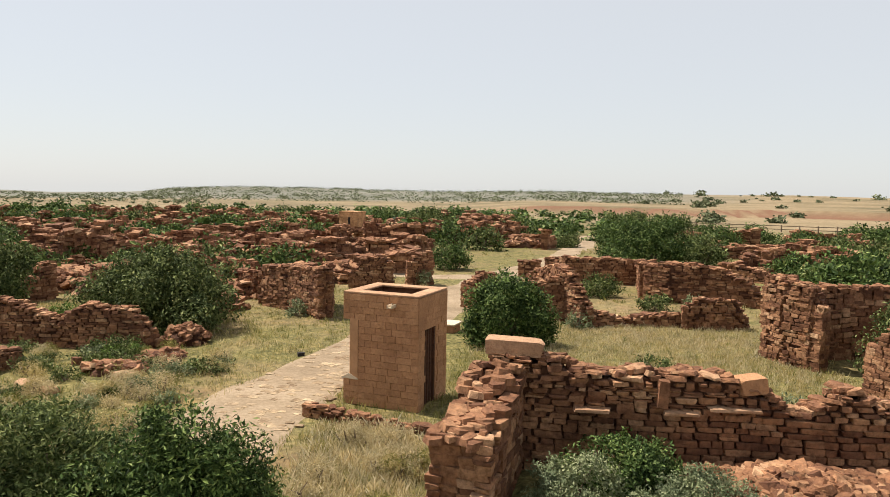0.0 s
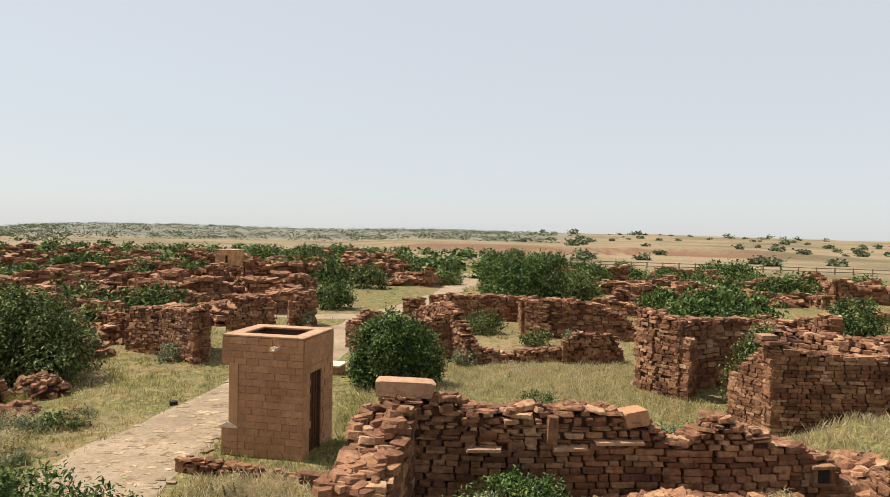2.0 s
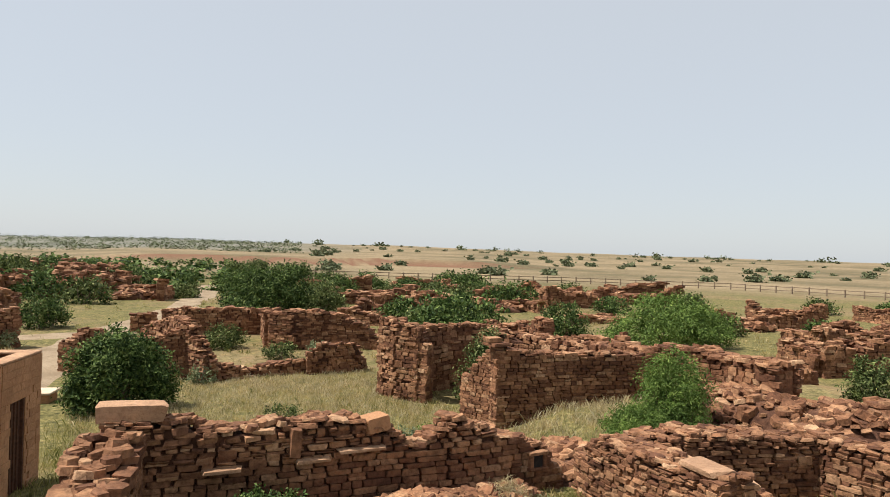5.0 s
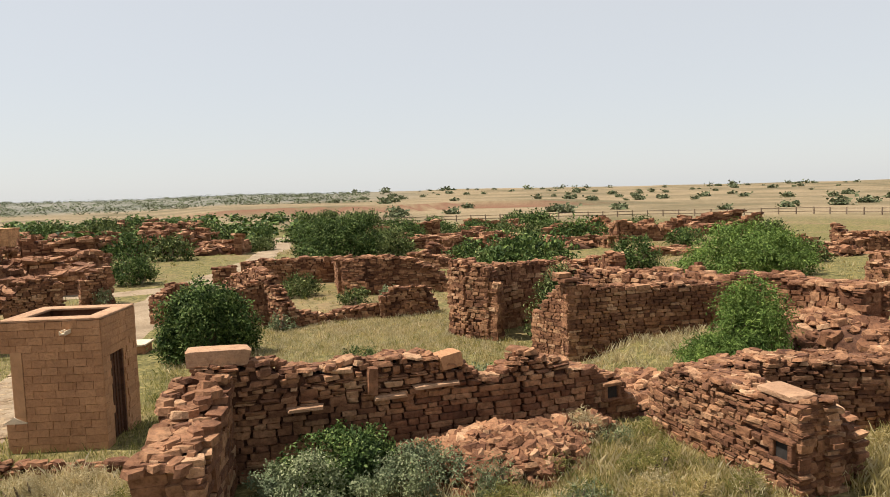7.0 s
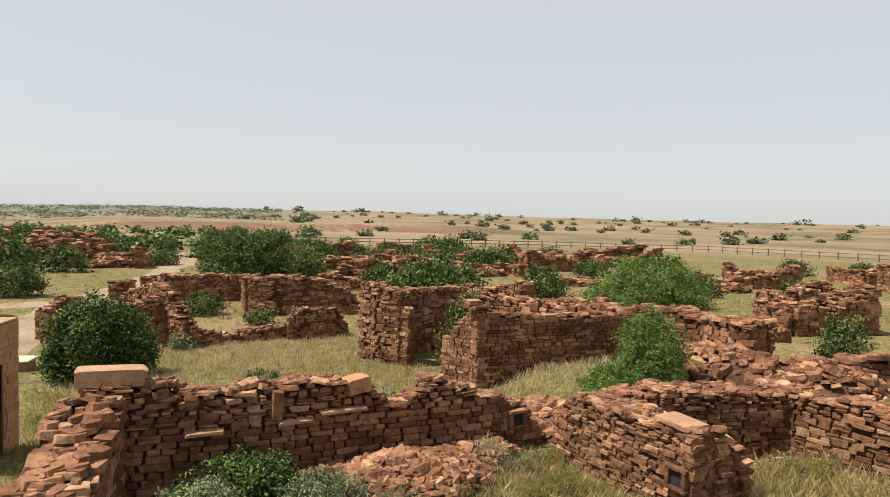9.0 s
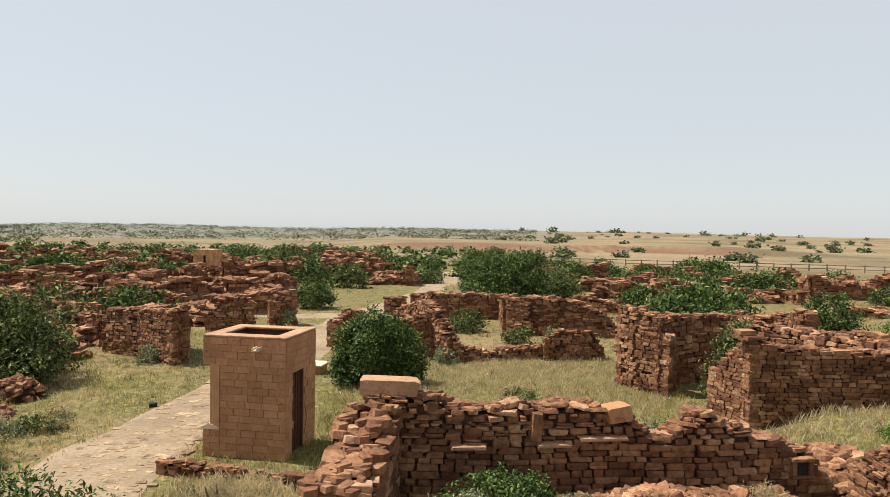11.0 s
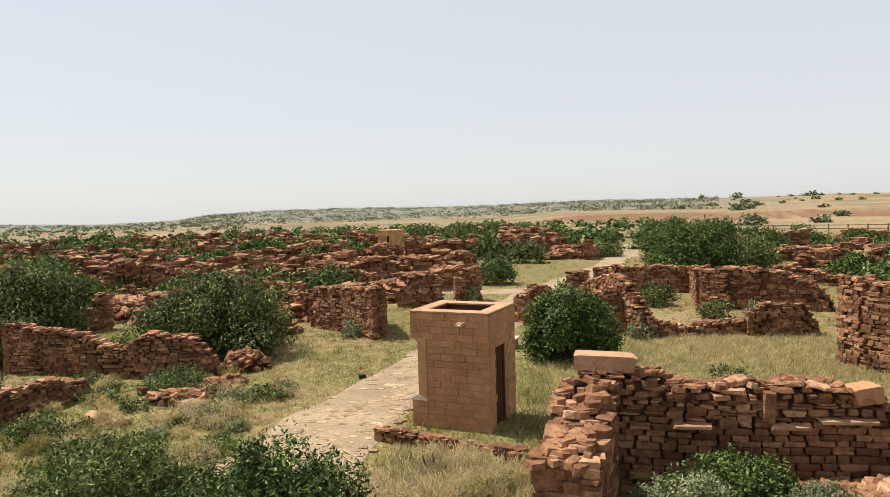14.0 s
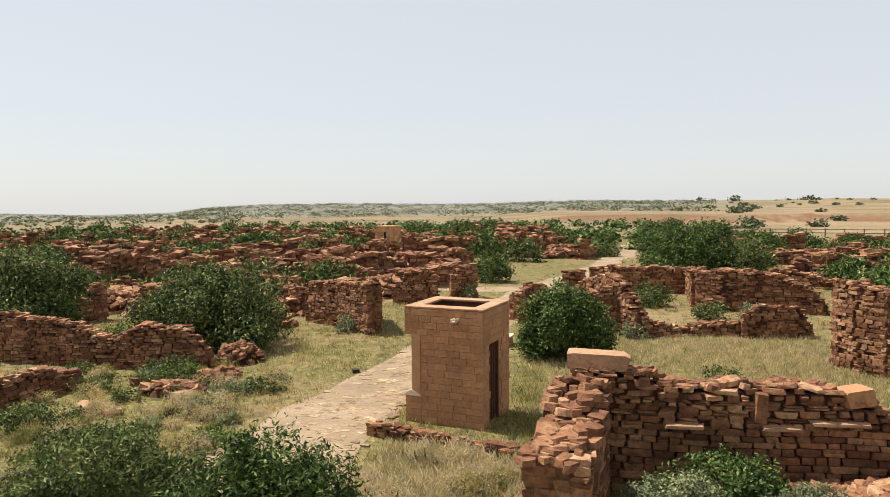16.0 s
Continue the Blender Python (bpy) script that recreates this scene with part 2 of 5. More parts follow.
def plain_stone(rng):
    """The cheap stone of far walls: a skewed block."""
    c = np.array([[x, y, z] for x in (-0.5, 0.5) for y in (-0.5, 0.5) for z in (-0.5, 0.5)]) * (1 - 0.24 * rng.random((8, 3)))
    q = [(0, 1, 3, 2), (4, 6, 7, 5), (0, 4, 5, 1), (2, 3, 7, 6), (0, 2, 6, 4), (1, 5, 7, 3)]
    return c, np.array([t for a, b_, c_, d in q for t in ((a, b_, c_), (a, c_, d))])


RNG = np.random.default_rng(7)
POOL = [hull_stone(RNG, 0.10, 0.24) for _ in range(24)]
POOL_TIGHT = [hull_stone(RNG, 0.11, 0.2) for _ in range(16)]
POOL_ROUGH = [hull_stone(RNG) for _ in range(20)]
POOL_FAR = [plain_stone(RNG) for _ in range(12)]
POOL_SLAB = [slab_stone(RNG) for _ in range(20)]
SLAB_MESH = [mesh_of("stone", v, f, M_STONE) for v, f in POOL_SLAB]
POOL_MESH = [mesh_of("stone", v, f, M_STONE) for v, f in POOL]
TIGHT_MESH = [mesh_of("stone", v, f, M_STONE) for v, f in POOL_TIGHT]
ROUGH_MESH = [mesh_of("stone", v, f, M_STONE) for v, f in POOL_ROUGH]


def turn_matrix(yaw, pitch, roll):
    cy, sy, cp, sp, cr, sr = math.cos(yaw), math.sin(yaw), math.cos(pitch), math.sin(pitch), math.cos(roll), math.sin(roll)
    return np.array([[cy, -sy, 0], [sy, cy, 0], [0, 0, 1]]) @ np.array([[cp, 0, sp], [0, 1, 0], [-sp, 0, cp]]) @ np.array([[1, 0, 0], [0, cr, -sr], [0, sr, cr]])


def joined_stones(name, stones, parent, mat=None, pool=None, label=""):
    """stones: rows of (place, turn matrix, size), as one mesh."""
    pool = pool or POOL
    vs, fs, at = [], [], 0
    for k, (p, r, s) in enumerate(stones):
        v, f = pool[(k * 7 + int(abs(p[0]) * 31)) % len(pool)]
        vs.append((v * s) @ r.T + p)
        fs.append(f + at)
        at += len(v)
    ob = new(name, mesh_of(name, np.concatenate(vs), np.concatenate(fs), mat or M_STONES))
    ob.parent = parent
    ob["kind"] = "stuff"
    if label:
        ob["label"] = label
    return ob


def single_stones(stones, parent, meshes=None):
    meshes = meshes or POOL_MESH
    for k, (p, r, s) in enumerate(stones):
        o = new("stone", meshes[(k * 5 + int(abs(p[1]) * 17)) % len(meshes)])
        m = Matrix((r * np.asarray(s)).tolist()).to_4x4()
        m.translation = Vector(p)
        o.matrix_basis = m
        o.parent = parent


def smooth(a, b_, x):
    u = np.clip((np.asarray(x, float) - a) / (b_ - a), 0, 1)
    return u * u * (3 - 2 * u)


# ---- ground ----
def wave(x, y, seed):
    """A cheap smooth relief in -1..1."""
    g = np.random.default_rng(seed)
    out = 0
    for k in range(6):
        a, ph = g.random() * 6.28, g.random() * 6.28
        out = out + np.sin((np.cos(a) * x + np.sin(a) * y) * (0.6 + 0.5 * k) + ph) / (1 + 0.6 * k)
    return out / 2.6


RIDGE_AT = [-180, -60, -40, -33, -27.5, -25, -20, -8, 0, 8, 14, 20, 24, 30, 45, 60, 180]
RIDGE_UP = [-0.2, -0.25, -0.2, -0.5, -0.4, -0.06, 0.12, 0.08, 0.06, 0.04, 0.0, 0.02, 0.06, -0.06, -0.05, -0.05, -0.2]


def height(x, y):
    x, y = np.asarray(x, float), np.asarray(y, float)
    r = np.hypot(x, y) + 1e-6
    head = np.degrees(np.arctan2(x, y))
    z = 0.05 * wave(x * 0.9, y * 0.9, 3) + 0.12 * wave(x * 0.16, y * 0.16, 5) * smooth(30, 60, r)
    # the debris floor of the near enclosure and of the right-hand houses
    inner = smooth(0.9, 1.7, x) * smooth(13.3, 12.8, y)
    z = z + 0.72 * inner
    right = smooth(10.5, 14, x) * smooth(19.5, 17.5, y) * smooth(30, 24, x)
    z = np.maximum(z, 0.85 * right + 0.05 * wave(x, y, 9))
    # far relief
    up = np.interp(head, RIDGE_AT, RIDGE_UP)
    ridge = 5.4 + np.tan(np.radians(up)) * 760
    z = z + smooth(330, 760, r) * (ridge + 1.2 * wave(x * 0.02, y * 0.02, 11)) - smooth(800, 4500, r) * 90
    # an eroded bank across the plain
    edge = 205 + 14 * wave(x * 0.05, y * 0.05, 21) + 0.9 * np.abs(head - 14)
    z = z + smooth(edge - 1.5, edge + 1.5, r) * smooth(-4, 6, head) * smooth(40, 28, head) * 2.0
    z = z + smooth(230, 300, r) * smooth(4, 12, head) * 0.8 * wave(x * 0.03, y * 0.03, 23)
    return z


def h1(x, y):
    return float(height(x, y))


radii = np.concatenate([np.arange(0.0, 40, 0.5), np.geomspace(40, 4600, 170)])
sectors = np.radians(np.concatenate([np.arange(-66, 69, 0.75), np.arange(69, 294, 5.0)]))
rr, aa = np.meshgrid(radii, sectors, indexing="ij")
gx, gy = rr * np.sin(aa), rr * np.cos(aa)
gz = height(gx, gy)
nr, na = rr.shape
i, j = np.meshgrid(np.arange(nr - 1), np.arange(na), indexing="ij")
j2 = (j + 1) % na
quads = np.stack([i * na + j, i * na + j2, (i + 1) * na + j2, (i + 1) * na + j], -1).reshape(-1, 4)[:, ::-1]
gme = mesh_of("ground", np.stack([gx, gy, gz], -1).reshape(-1, 3), quads, M_GROUND)
gme.polygons.foreach_set("use_smooth", np.ones(len(quads), bool))
hd = np.degrees(aa)
plain = smooth(95, 140, rr + 10 * wave(gx * 0.06, gy * 0.06, 33)) * 1.0
gme.attributes.new("plain", "FLOAT", "POINT").data.foreach_set("value", plain.ravel().astype(np.float32))
edge = 205 + 14 * wave(gx * 0.05, gy * 0.05, 21) + 0.9 * np.abs(hd - 14)
bankv = smooth(4, 2, np.abs(rr - edge)) * smooth(-4, 6, hd) * smooth(40, 28, hd)
gme.attributes.new("bank", "FLOAT", "POINT").data.foreach_set("value", bankv.ravel().astype(np.float32))
hillv = smooth(330, 430, rr) * smooth(24, 10, hd)
gme.attributes.new("hill", "FLOAT", "POINT").data.foreach_set("value", hillv.ravel().astype(np.float32))
tagged(new("ground", gme), "sandy earth with drifts of dry yellow-green grass", "ground", kind="structure")

# ---- the path ----
LANE = [(-5.6, 9, 3.6), (-5.0, 14, 3.6), (-4.6, 17.3, 3.4), (-4.0, 20.7, 3.0), (-2.75, 26, 2.7), (-1.3, 31, 2.8), (0.4, 38, 3.2), (2.2, 45, 3.4), (5.0, 53, 2.8), (8.2, 62, 2.6), (12.6, 78, 2.6), (15, 92, 2.4)]


def lane(points, steps, seed, ragged=0.5):
    p = np.array(points, float)
    s = np.r_[0, np.cumsum(np.hypot(*np.diff(p[:, :2], axis=0).T))]
    u = np.linspace(0, s[-1], steps)
    x, y, w = (np.interp(u, s, p[:, k]) for k in range(3))
    for _ in range(12):
        x[1:-1], y[1:-1] = (x[:-2] + x[1:-1] * 2 + x[2:]) / 4, (y[:-2] + y[1:-1] * 2 + y[2:]) / 4
    tx, ty = np.gradient(x), np.gradient(y)
    k = np.hypot(tx, ty)
    nx, ny = -ty / k, tx / k
    across = np.linspace(-0.5, 0.5, 9)
    rag = ragged * np.stack([wave(u * 0.9, u * 0.3, seed), wave(u * 0.8, u * 0.5, seed + 1)], -1)
    gx_, gy_ = [], []
    for c_ in across:
        off = c_ * w + (rag[:, 0] if c_ < 0 else rag[:, 1]) * abs(c_) * 2
        gx_.append(x + nx * off)
        gy_.append(y + ny * off)
    gx_, gy_ = np.array(gx_).T, np.array(gy_).T
    z = height(gx_, gy_) + 0.035 - 0.05 * (np.abs(across)[None] > 0.49)
    n_ = len(across)
    a, b_ = np.meshgrid(np.arange(steps - 1), np.arange(n_ - 1), indexing="ij")
    f = np.stack([a * n_ + b_, a * n_ + b_ + 1, (a + 1) * n_ + b_ + 1, (a + 1) * n_ + b_], -1).reshape(-1, 4)[:, ::-1]
    return np.stack([gx_, gy_, z], -1).reshape(-1, 3), f


v, f = lane(LANE, 220, 41)
tagged(new("road", mesh_of("road", v, f, M_PATH)), "pale sandy lane through the ruined village", "path", kind="structure")
v, f = lane([(1.8, 44.5, 2.2), (-2, 44.4, 2.0), (-6, 45.5, 1.6)], 40, 47)
v[:, 2] += 0.006
tagged(new("road_branch", mesh_of("road_branch", v, f, M_PATH)), "short sandy branch of the village lane", "path", kind="structure")


# ---- walls of dry stone ----
def wall(pts, thick=0.55, base=None, course=0.11, length=0.27, sides=(1, -1), singles=0, seed=1, rough=0.1, far=False, parent=None,
         label="ruined dry-stone wall of reddish sandstone with a broken top", cap=1.0, name="ruined_wall", lean=0.0, loose=4.0, crumbling=0.4, flush=-9.0, boulders=False):
    """A ruined wall along (x, y, top z). sides: 1 is the right-hand face as one walks along it, -1 the left-hand one.
    flush: up to this height the courses are taller, squared and tight. boulders: the face is of rough lumps."""
    g = np.random.default_rng(seed)
    p = np.array(pts, float)
    s = np.r_[0, np.cumsum(np.hypot(*np.diff(p[:, :2], axis=0).T))]
    total = s[-1]

    def at(u):
        k = min(max(int(np.searchsorted(s, u, "right")) - 1, 0), len(p) - 2)
        d = (p[k + 1, :2] - p[k, :2]) / (s[k + 1] - s[k])
        return np.array([np.interp(u, s, p[:, 0]), np.interp(u, s, p[:, 1])]), d

    ph = g.random(4) * 6.28

    def top(u):
        z = np.interp(u, s, p[:, 2])
        return z + rough * (0.5 * math.sin(u * 2.1 + ph[0]) + 0.4 * math.sin(u * 4.7 + ph[1]) + 0.3 * math.sin(u * 9.3 + ph[2]))

    low = base if base is not None else min(h1(x, y) for x, y, _ in pts) - 0.05
    # the core, coloured dark for mud mortar and for the shade in open joints
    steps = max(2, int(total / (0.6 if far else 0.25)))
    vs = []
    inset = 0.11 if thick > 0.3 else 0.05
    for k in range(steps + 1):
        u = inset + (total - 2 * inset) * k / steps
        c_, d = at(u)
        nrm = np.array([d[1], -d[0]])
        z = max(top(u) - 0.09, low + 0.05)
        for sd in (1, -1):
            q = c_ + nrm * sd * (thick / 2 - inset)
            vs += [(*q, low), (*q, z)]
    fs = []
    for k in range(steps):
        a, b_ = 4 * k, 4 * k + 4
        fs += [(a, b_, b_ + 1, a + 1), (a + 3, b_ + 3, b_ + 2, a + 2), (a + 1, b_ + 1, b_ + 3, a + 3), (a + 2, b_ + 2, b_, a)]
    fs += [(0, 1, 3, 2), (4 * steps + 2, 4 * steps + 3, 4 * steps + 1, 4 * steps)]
    core = new(name, mesh_of(name, vs, fs, M_CORE_SHADE))
    if parent is None:
        tagged(core, label, "wall", "ruined walls")
    else:
        core.parent = parent
    stones = []
    for sd in sides:
        z = low
        while True:
            tight = z < flush
            hgt = course * (1.05 + 0.6 * g.random() if tight else 0.7 + 0.6 * g.random())
            u = -0.02 + 0.1 * g.random()
            any_ = False
            while u < total + 0.02:
                ln = length * (0.55 + 0.9 * g.random() + (0.7 if g.random() < 0.08 else 0)) * (1.2 if tight else 1.0)
                um = min(u + ln / 2, total - 0.03)
                if z + hgt * 0.6 < top(um):
                    any_ = True
                    if g.random() < 0.03 and not tight:
                        u += ln
                        continue
                    c_, d = at(um)
                    nrm = np.array([d[1], -d[0]])
                    dep = min(0.26, thick / 2) * (0.85 + 0.3 * g.random())
                    q = c_ + nrm * sd * (thick / 2 - dep / 2 + (g.random() - 0.5) * (0.014 if tight else 0.045) - lean * (z - low))
                    yaw = math.atan2(d[1], d[0]) + (g.random() - 0.5) * 0.10
                    slack = 1 + loose * max(0.0, 1 - (top(um) - z) / crumbling)
                    r = turn_matrix(yaw + (g.random() - 0.5) * 0.2 * (slack - 1), (g.random() - 0.5) * 0.06 * slack, (g.random() - 0.5) * 0.09 * slack)
                    if tight:
                        slack, r = 1, turn_matrix(math.atan2(d[1], d[0]) + (g.random() - 0.5) * 0.03, (g.random() - 0.5) * 0.025, 0)
                    ln_ = ln * (1.0 if slack < 2 else 0.85)
                    zz = z + hgt / 2 + 0.3 * course * math.sin(um * 1.9 + (0 if tight else z * 3) + ph[3])
                    sort = "tight" if tight else ("rough" if boulders or slack > 2 else "plain")
                    tall = hgt * (0.98 if tight else 0.88 + 0.2 * g.random())
                    pick = g.random()
                    if pick < 0.16 and ln > 0.9 * length and not tight:
                        tall, dep = tall * 1.75, dep * 1.06
                    if pick > (0.95 if tight else 0.82):
                        for dz in (-0.26, 0.26):
                            stones.append((np.array([q[0], q[1], zz + dz * tall]), r, np.array([ln_ * 1.02, dep * (0.92 + 0.16 * g.random()), tall * 0.5]), sd, sort))
                    else:
                        stones.append((np.array([q[0], q[1], zz]), r, np.array([ln_ * 1.03, dep, tall]), sd, sort))
                u += ln + 0.012
            for ue in (0.11, total - 0.11):
                if sd == sides[0] and z + hgt * 0.6 < top(ue):
                    c_, d = at(ue)
                    for off in (-0.22, 0.22):
                        q = c_ + np.array([d[1], -d[0]]) * off * thick + d * (g.random() - 0.5) * 0.06
                        r = turn_matrix(math.atan2(d[1], d[0]) + (g.random() - 0.5) * 0.3, 0, 0)
                        stones.append((np.array([q[0], q[1], z + hgt / 2]), r, np.array([0.24, thick * 0.52, hgt * 1.1]), sd, "tight" if tight else "plain"))
            z += hgt
            if not any_:
                break
    # loose stones along the top
    u = 0.05
    while u < total and cap > 0:
        for _ in range(2 if thick > 0.4 else 1):
            ln = length * (0.6 + 1.0 * g.random())
            c_, d = at(u + 0.1 * g.random())
            nrm = np.array([d[1], -d[0]])
            q = c_ + nrm * (g.random() - 0.5) * (thick - 0.2)
            hgt = course * (0.5 + 0.7 * g.random())
            r = turn_matrix(math.atan2(d[1], d[0]) + (g.random() - 0.5) * 1.6, (g.random() - 0.5) * 0.45, (g.random() - 0.5) * 0.45)
            stones.append((np.array([q[0], q[1], top(u) + hgt * 0.1]), r, np.array([ln * 1.15, ln * (0.7 + 0.3 * g.random()), hgt]), 0, "slab"))
        u += length * (0.5 + 0.5 * g.random()) / cap
    if singles:
        first = sides[0]
        stones.sort(key=lambda q: (q[3] not in (first, 0), np.hypot(q[0][0], q[0][1])))
        for sort, meshes in (("plain", POOL_MESH), ("tight", TIGHT_MESH), ("rough", ROUGH_MESH), ("slab", SLAB_MESH)):
            single_stones([q[:3] for q in stones[:singles] if q[4] == sort], core, meshes)
        stones = stones[singles:]
    cheap = far or min(q[1] for q in pts) > 22
    near_side = [] if cheap else [q for q in stones if q[3] in (sides[0], 0)]
    rest = [q for q in stones if cheap or q[3] not in (sides[0], 0)]
    for some, pool in (*(([q for q in near_side if q[4] == sort], pool) for sort, pool in (("plain", POOL), ("tight", POOL_TIGHT), ("rough", POOL_ROUGH), ("slab", POOL_SLAB))), (rest, POOL_FAR)):
        if some:
            joined_stones("stonework", [q[:3] for q in some], core, pool=pool)
    return core


def heap(x, y, rx, ry, h, n_, seed=1, size=0.26, singles=0, label="heap of fallen reddish sandstone blocks on dry ground", yaw=0.0, far=False, z0=None, parent=None):
    g = np.random.default_rng(seed)
    ground = h1(x, y) if z0 is None else z0
    # an earthen mound carries the stones, in the core's dark joint-shade colour
    bm = bmesh.new()
    bmesh.ops.create_uvsphere(bm, u_segments=12, v_segments=6, radius=1)
    for q in bm.verts:
        k = 1 + 0.15 * math.sin(q.co.x * 5 + seed) * math.cos(q.co.y * 4 + seed)
        q.co = Vector((q.co.x * rx * k, q.co.y * ry * k, max(q.co.z, -0.3) * h * 0.82))
    bmesh.ops.transform(bm, matrix=pose(x, y, ground, 0, 0, math.degrees(yaw)), verts=bm.verts)
    ob = part("stone_mound", bm, M_CORE_SHADE, parent)
    if parent is None:
        tagged(ob, label, "stone heap", "stone heaps")
    stones = []
    for _ in range(n_):
        a, q = g.random() * 6.283, math.sqrt(g.random()) * 1.05
        px, py = math.cos(a) * q, math.sin(a) * q
        z = h * 0.82 * math.sqrt(max(0, 1 - min(1, q) ** 2)) + 0.03
        wx, wy = px * rx * math.cos(yaw) - py * ry * math.sin(yaw), px * rx * math.sin(yaw) + py * ry * math.cos(yaw)
        ln = size * (0.55 + 1.1 * g.random() ** 1.5)
        r = turn_matrix(g.random() * 6.28, (g.random() - 0.5) * 0.9, (g.random() - 0.5) * 0.9)
        stones.append((np.array([x + wx, y + wy, ground + z]), r, np.array([ln * 1.1, ln * (0.7 + 0.4 * g.random()), ln * (0.22 + 0.28 * g.random())])))
    stones.sort(key=lambda q: np.hypot(q[0][0], q[0][1]))
    single_stones(stones[:singles], ob, SLAB_MESH)
    if stones[singles:]:
        joined_stones("stonework", stones[singles:], ob, pool=POOL_FAR if far else POOL_SLAB)
    return ob


# ---- bushes, grass ----
def leaves(g, centres, radii_, count, size, slim=0.42, droop=0.0, shell=0.5, twigs=0):
    """Leaf blades gathered on twig ends over a cluster of clumps: arrays of places and triangles."""
    c_, r_ = np.array(centres, float), np.array(radii_, float)
    share = (r_[:, 0] * r_[:, 2]) ** 0.9
    m_ = twigs or max(8, count // 42)
    k = g.choice(len(c_), m_, p=share / share.sum())
    d = g.normal(size=(m_, 3))
    d /= np.linalg.norm(d, axis=1)[:, None]
    q = shell + (1 - shell) * g.random((m_, 1)) ** 0.5
    q *= 1 + 0.2 * np.sin(d[:, :1] * 7 + k[:, None]) * np.cos(d[:, 1:2] * 6 + d[:, 2:] * 5)
    ends = c_[k] + d * r_[k] * q
    w = g.integers(m_, size=count)
    spread = 0.7 * size + 0.06 * r_[k[w]].mean(1)[:, None]
    p = ends[w] + g.normal(size=(count, 3)) * spread * (1, 1, 0.8)
    out = d[w] + 0.45 * g.normal(size=(count, 3)) + (0, 0, 0.25)
    out /= np.linalg.norm(out, axis=1)[:, None]
    a = np.cross(out, g.normal(size=(count, 3))) + 0.35 * out
    a[:, 2] -= droop
    a /= np.linalg.norm(a, axis=1)[:, None] + 1e-9
    b_ = np.cross(out, a)
    b_ /= np.linalg.norm(b_, axis=1)[:, None] + 1e-9
    ln = size * (0.6 + 0.8 * g.random((count, 1)))
    up = out * ln * 0.12
    v_ = np.stack([p, p + a * ln * 0.5 + b_ * ln * slim / 2 + up, p + a * ln, p + a * ln * 0.5 - b_ * ln * slim / 2 + up], 1).reshape(-1, 3)
    i_ = np.arange(count)[:, None] * 4
    f_ = np.concatenate([i_ + [0, 1, 2], i_ + [0, 2, 3]], 0)
    return v_, f_


def limbs(g, base, tips, radius):
    """Tapered crooked limbs from a base to the tips."""
    vs, fs, at = [], [], 0
    for tip in tips:
        a, b_ = np.array(base, float), np.array(tip, float)
        side = g.normal(size=3) * np.linalg.norm(b_ - a) * 0.12
        for k in range(5):
            u = k / 4
            p = a + (b_ - a) * u + side * math.sin(u * 3.14) + (0, 0, 0)
            q = radius * (1 - 0.8 * u)
            for m_ in range(5):
                t_ = m_ * 6.283 / 5
                vs.append(p + np.array([math.cos(t_) * q, math.sin(t_) * q, 0]))
        for k in range(4):
            for m_ in range(5):
                n_ = (m_ + 1) % 5
                fs.append((at + k * 5 + m_, at + k * 5 + n_, at + k * 5 + 5 + n_, at + k * 5 + 5 + m_))
        at += 25
    return vs, fs


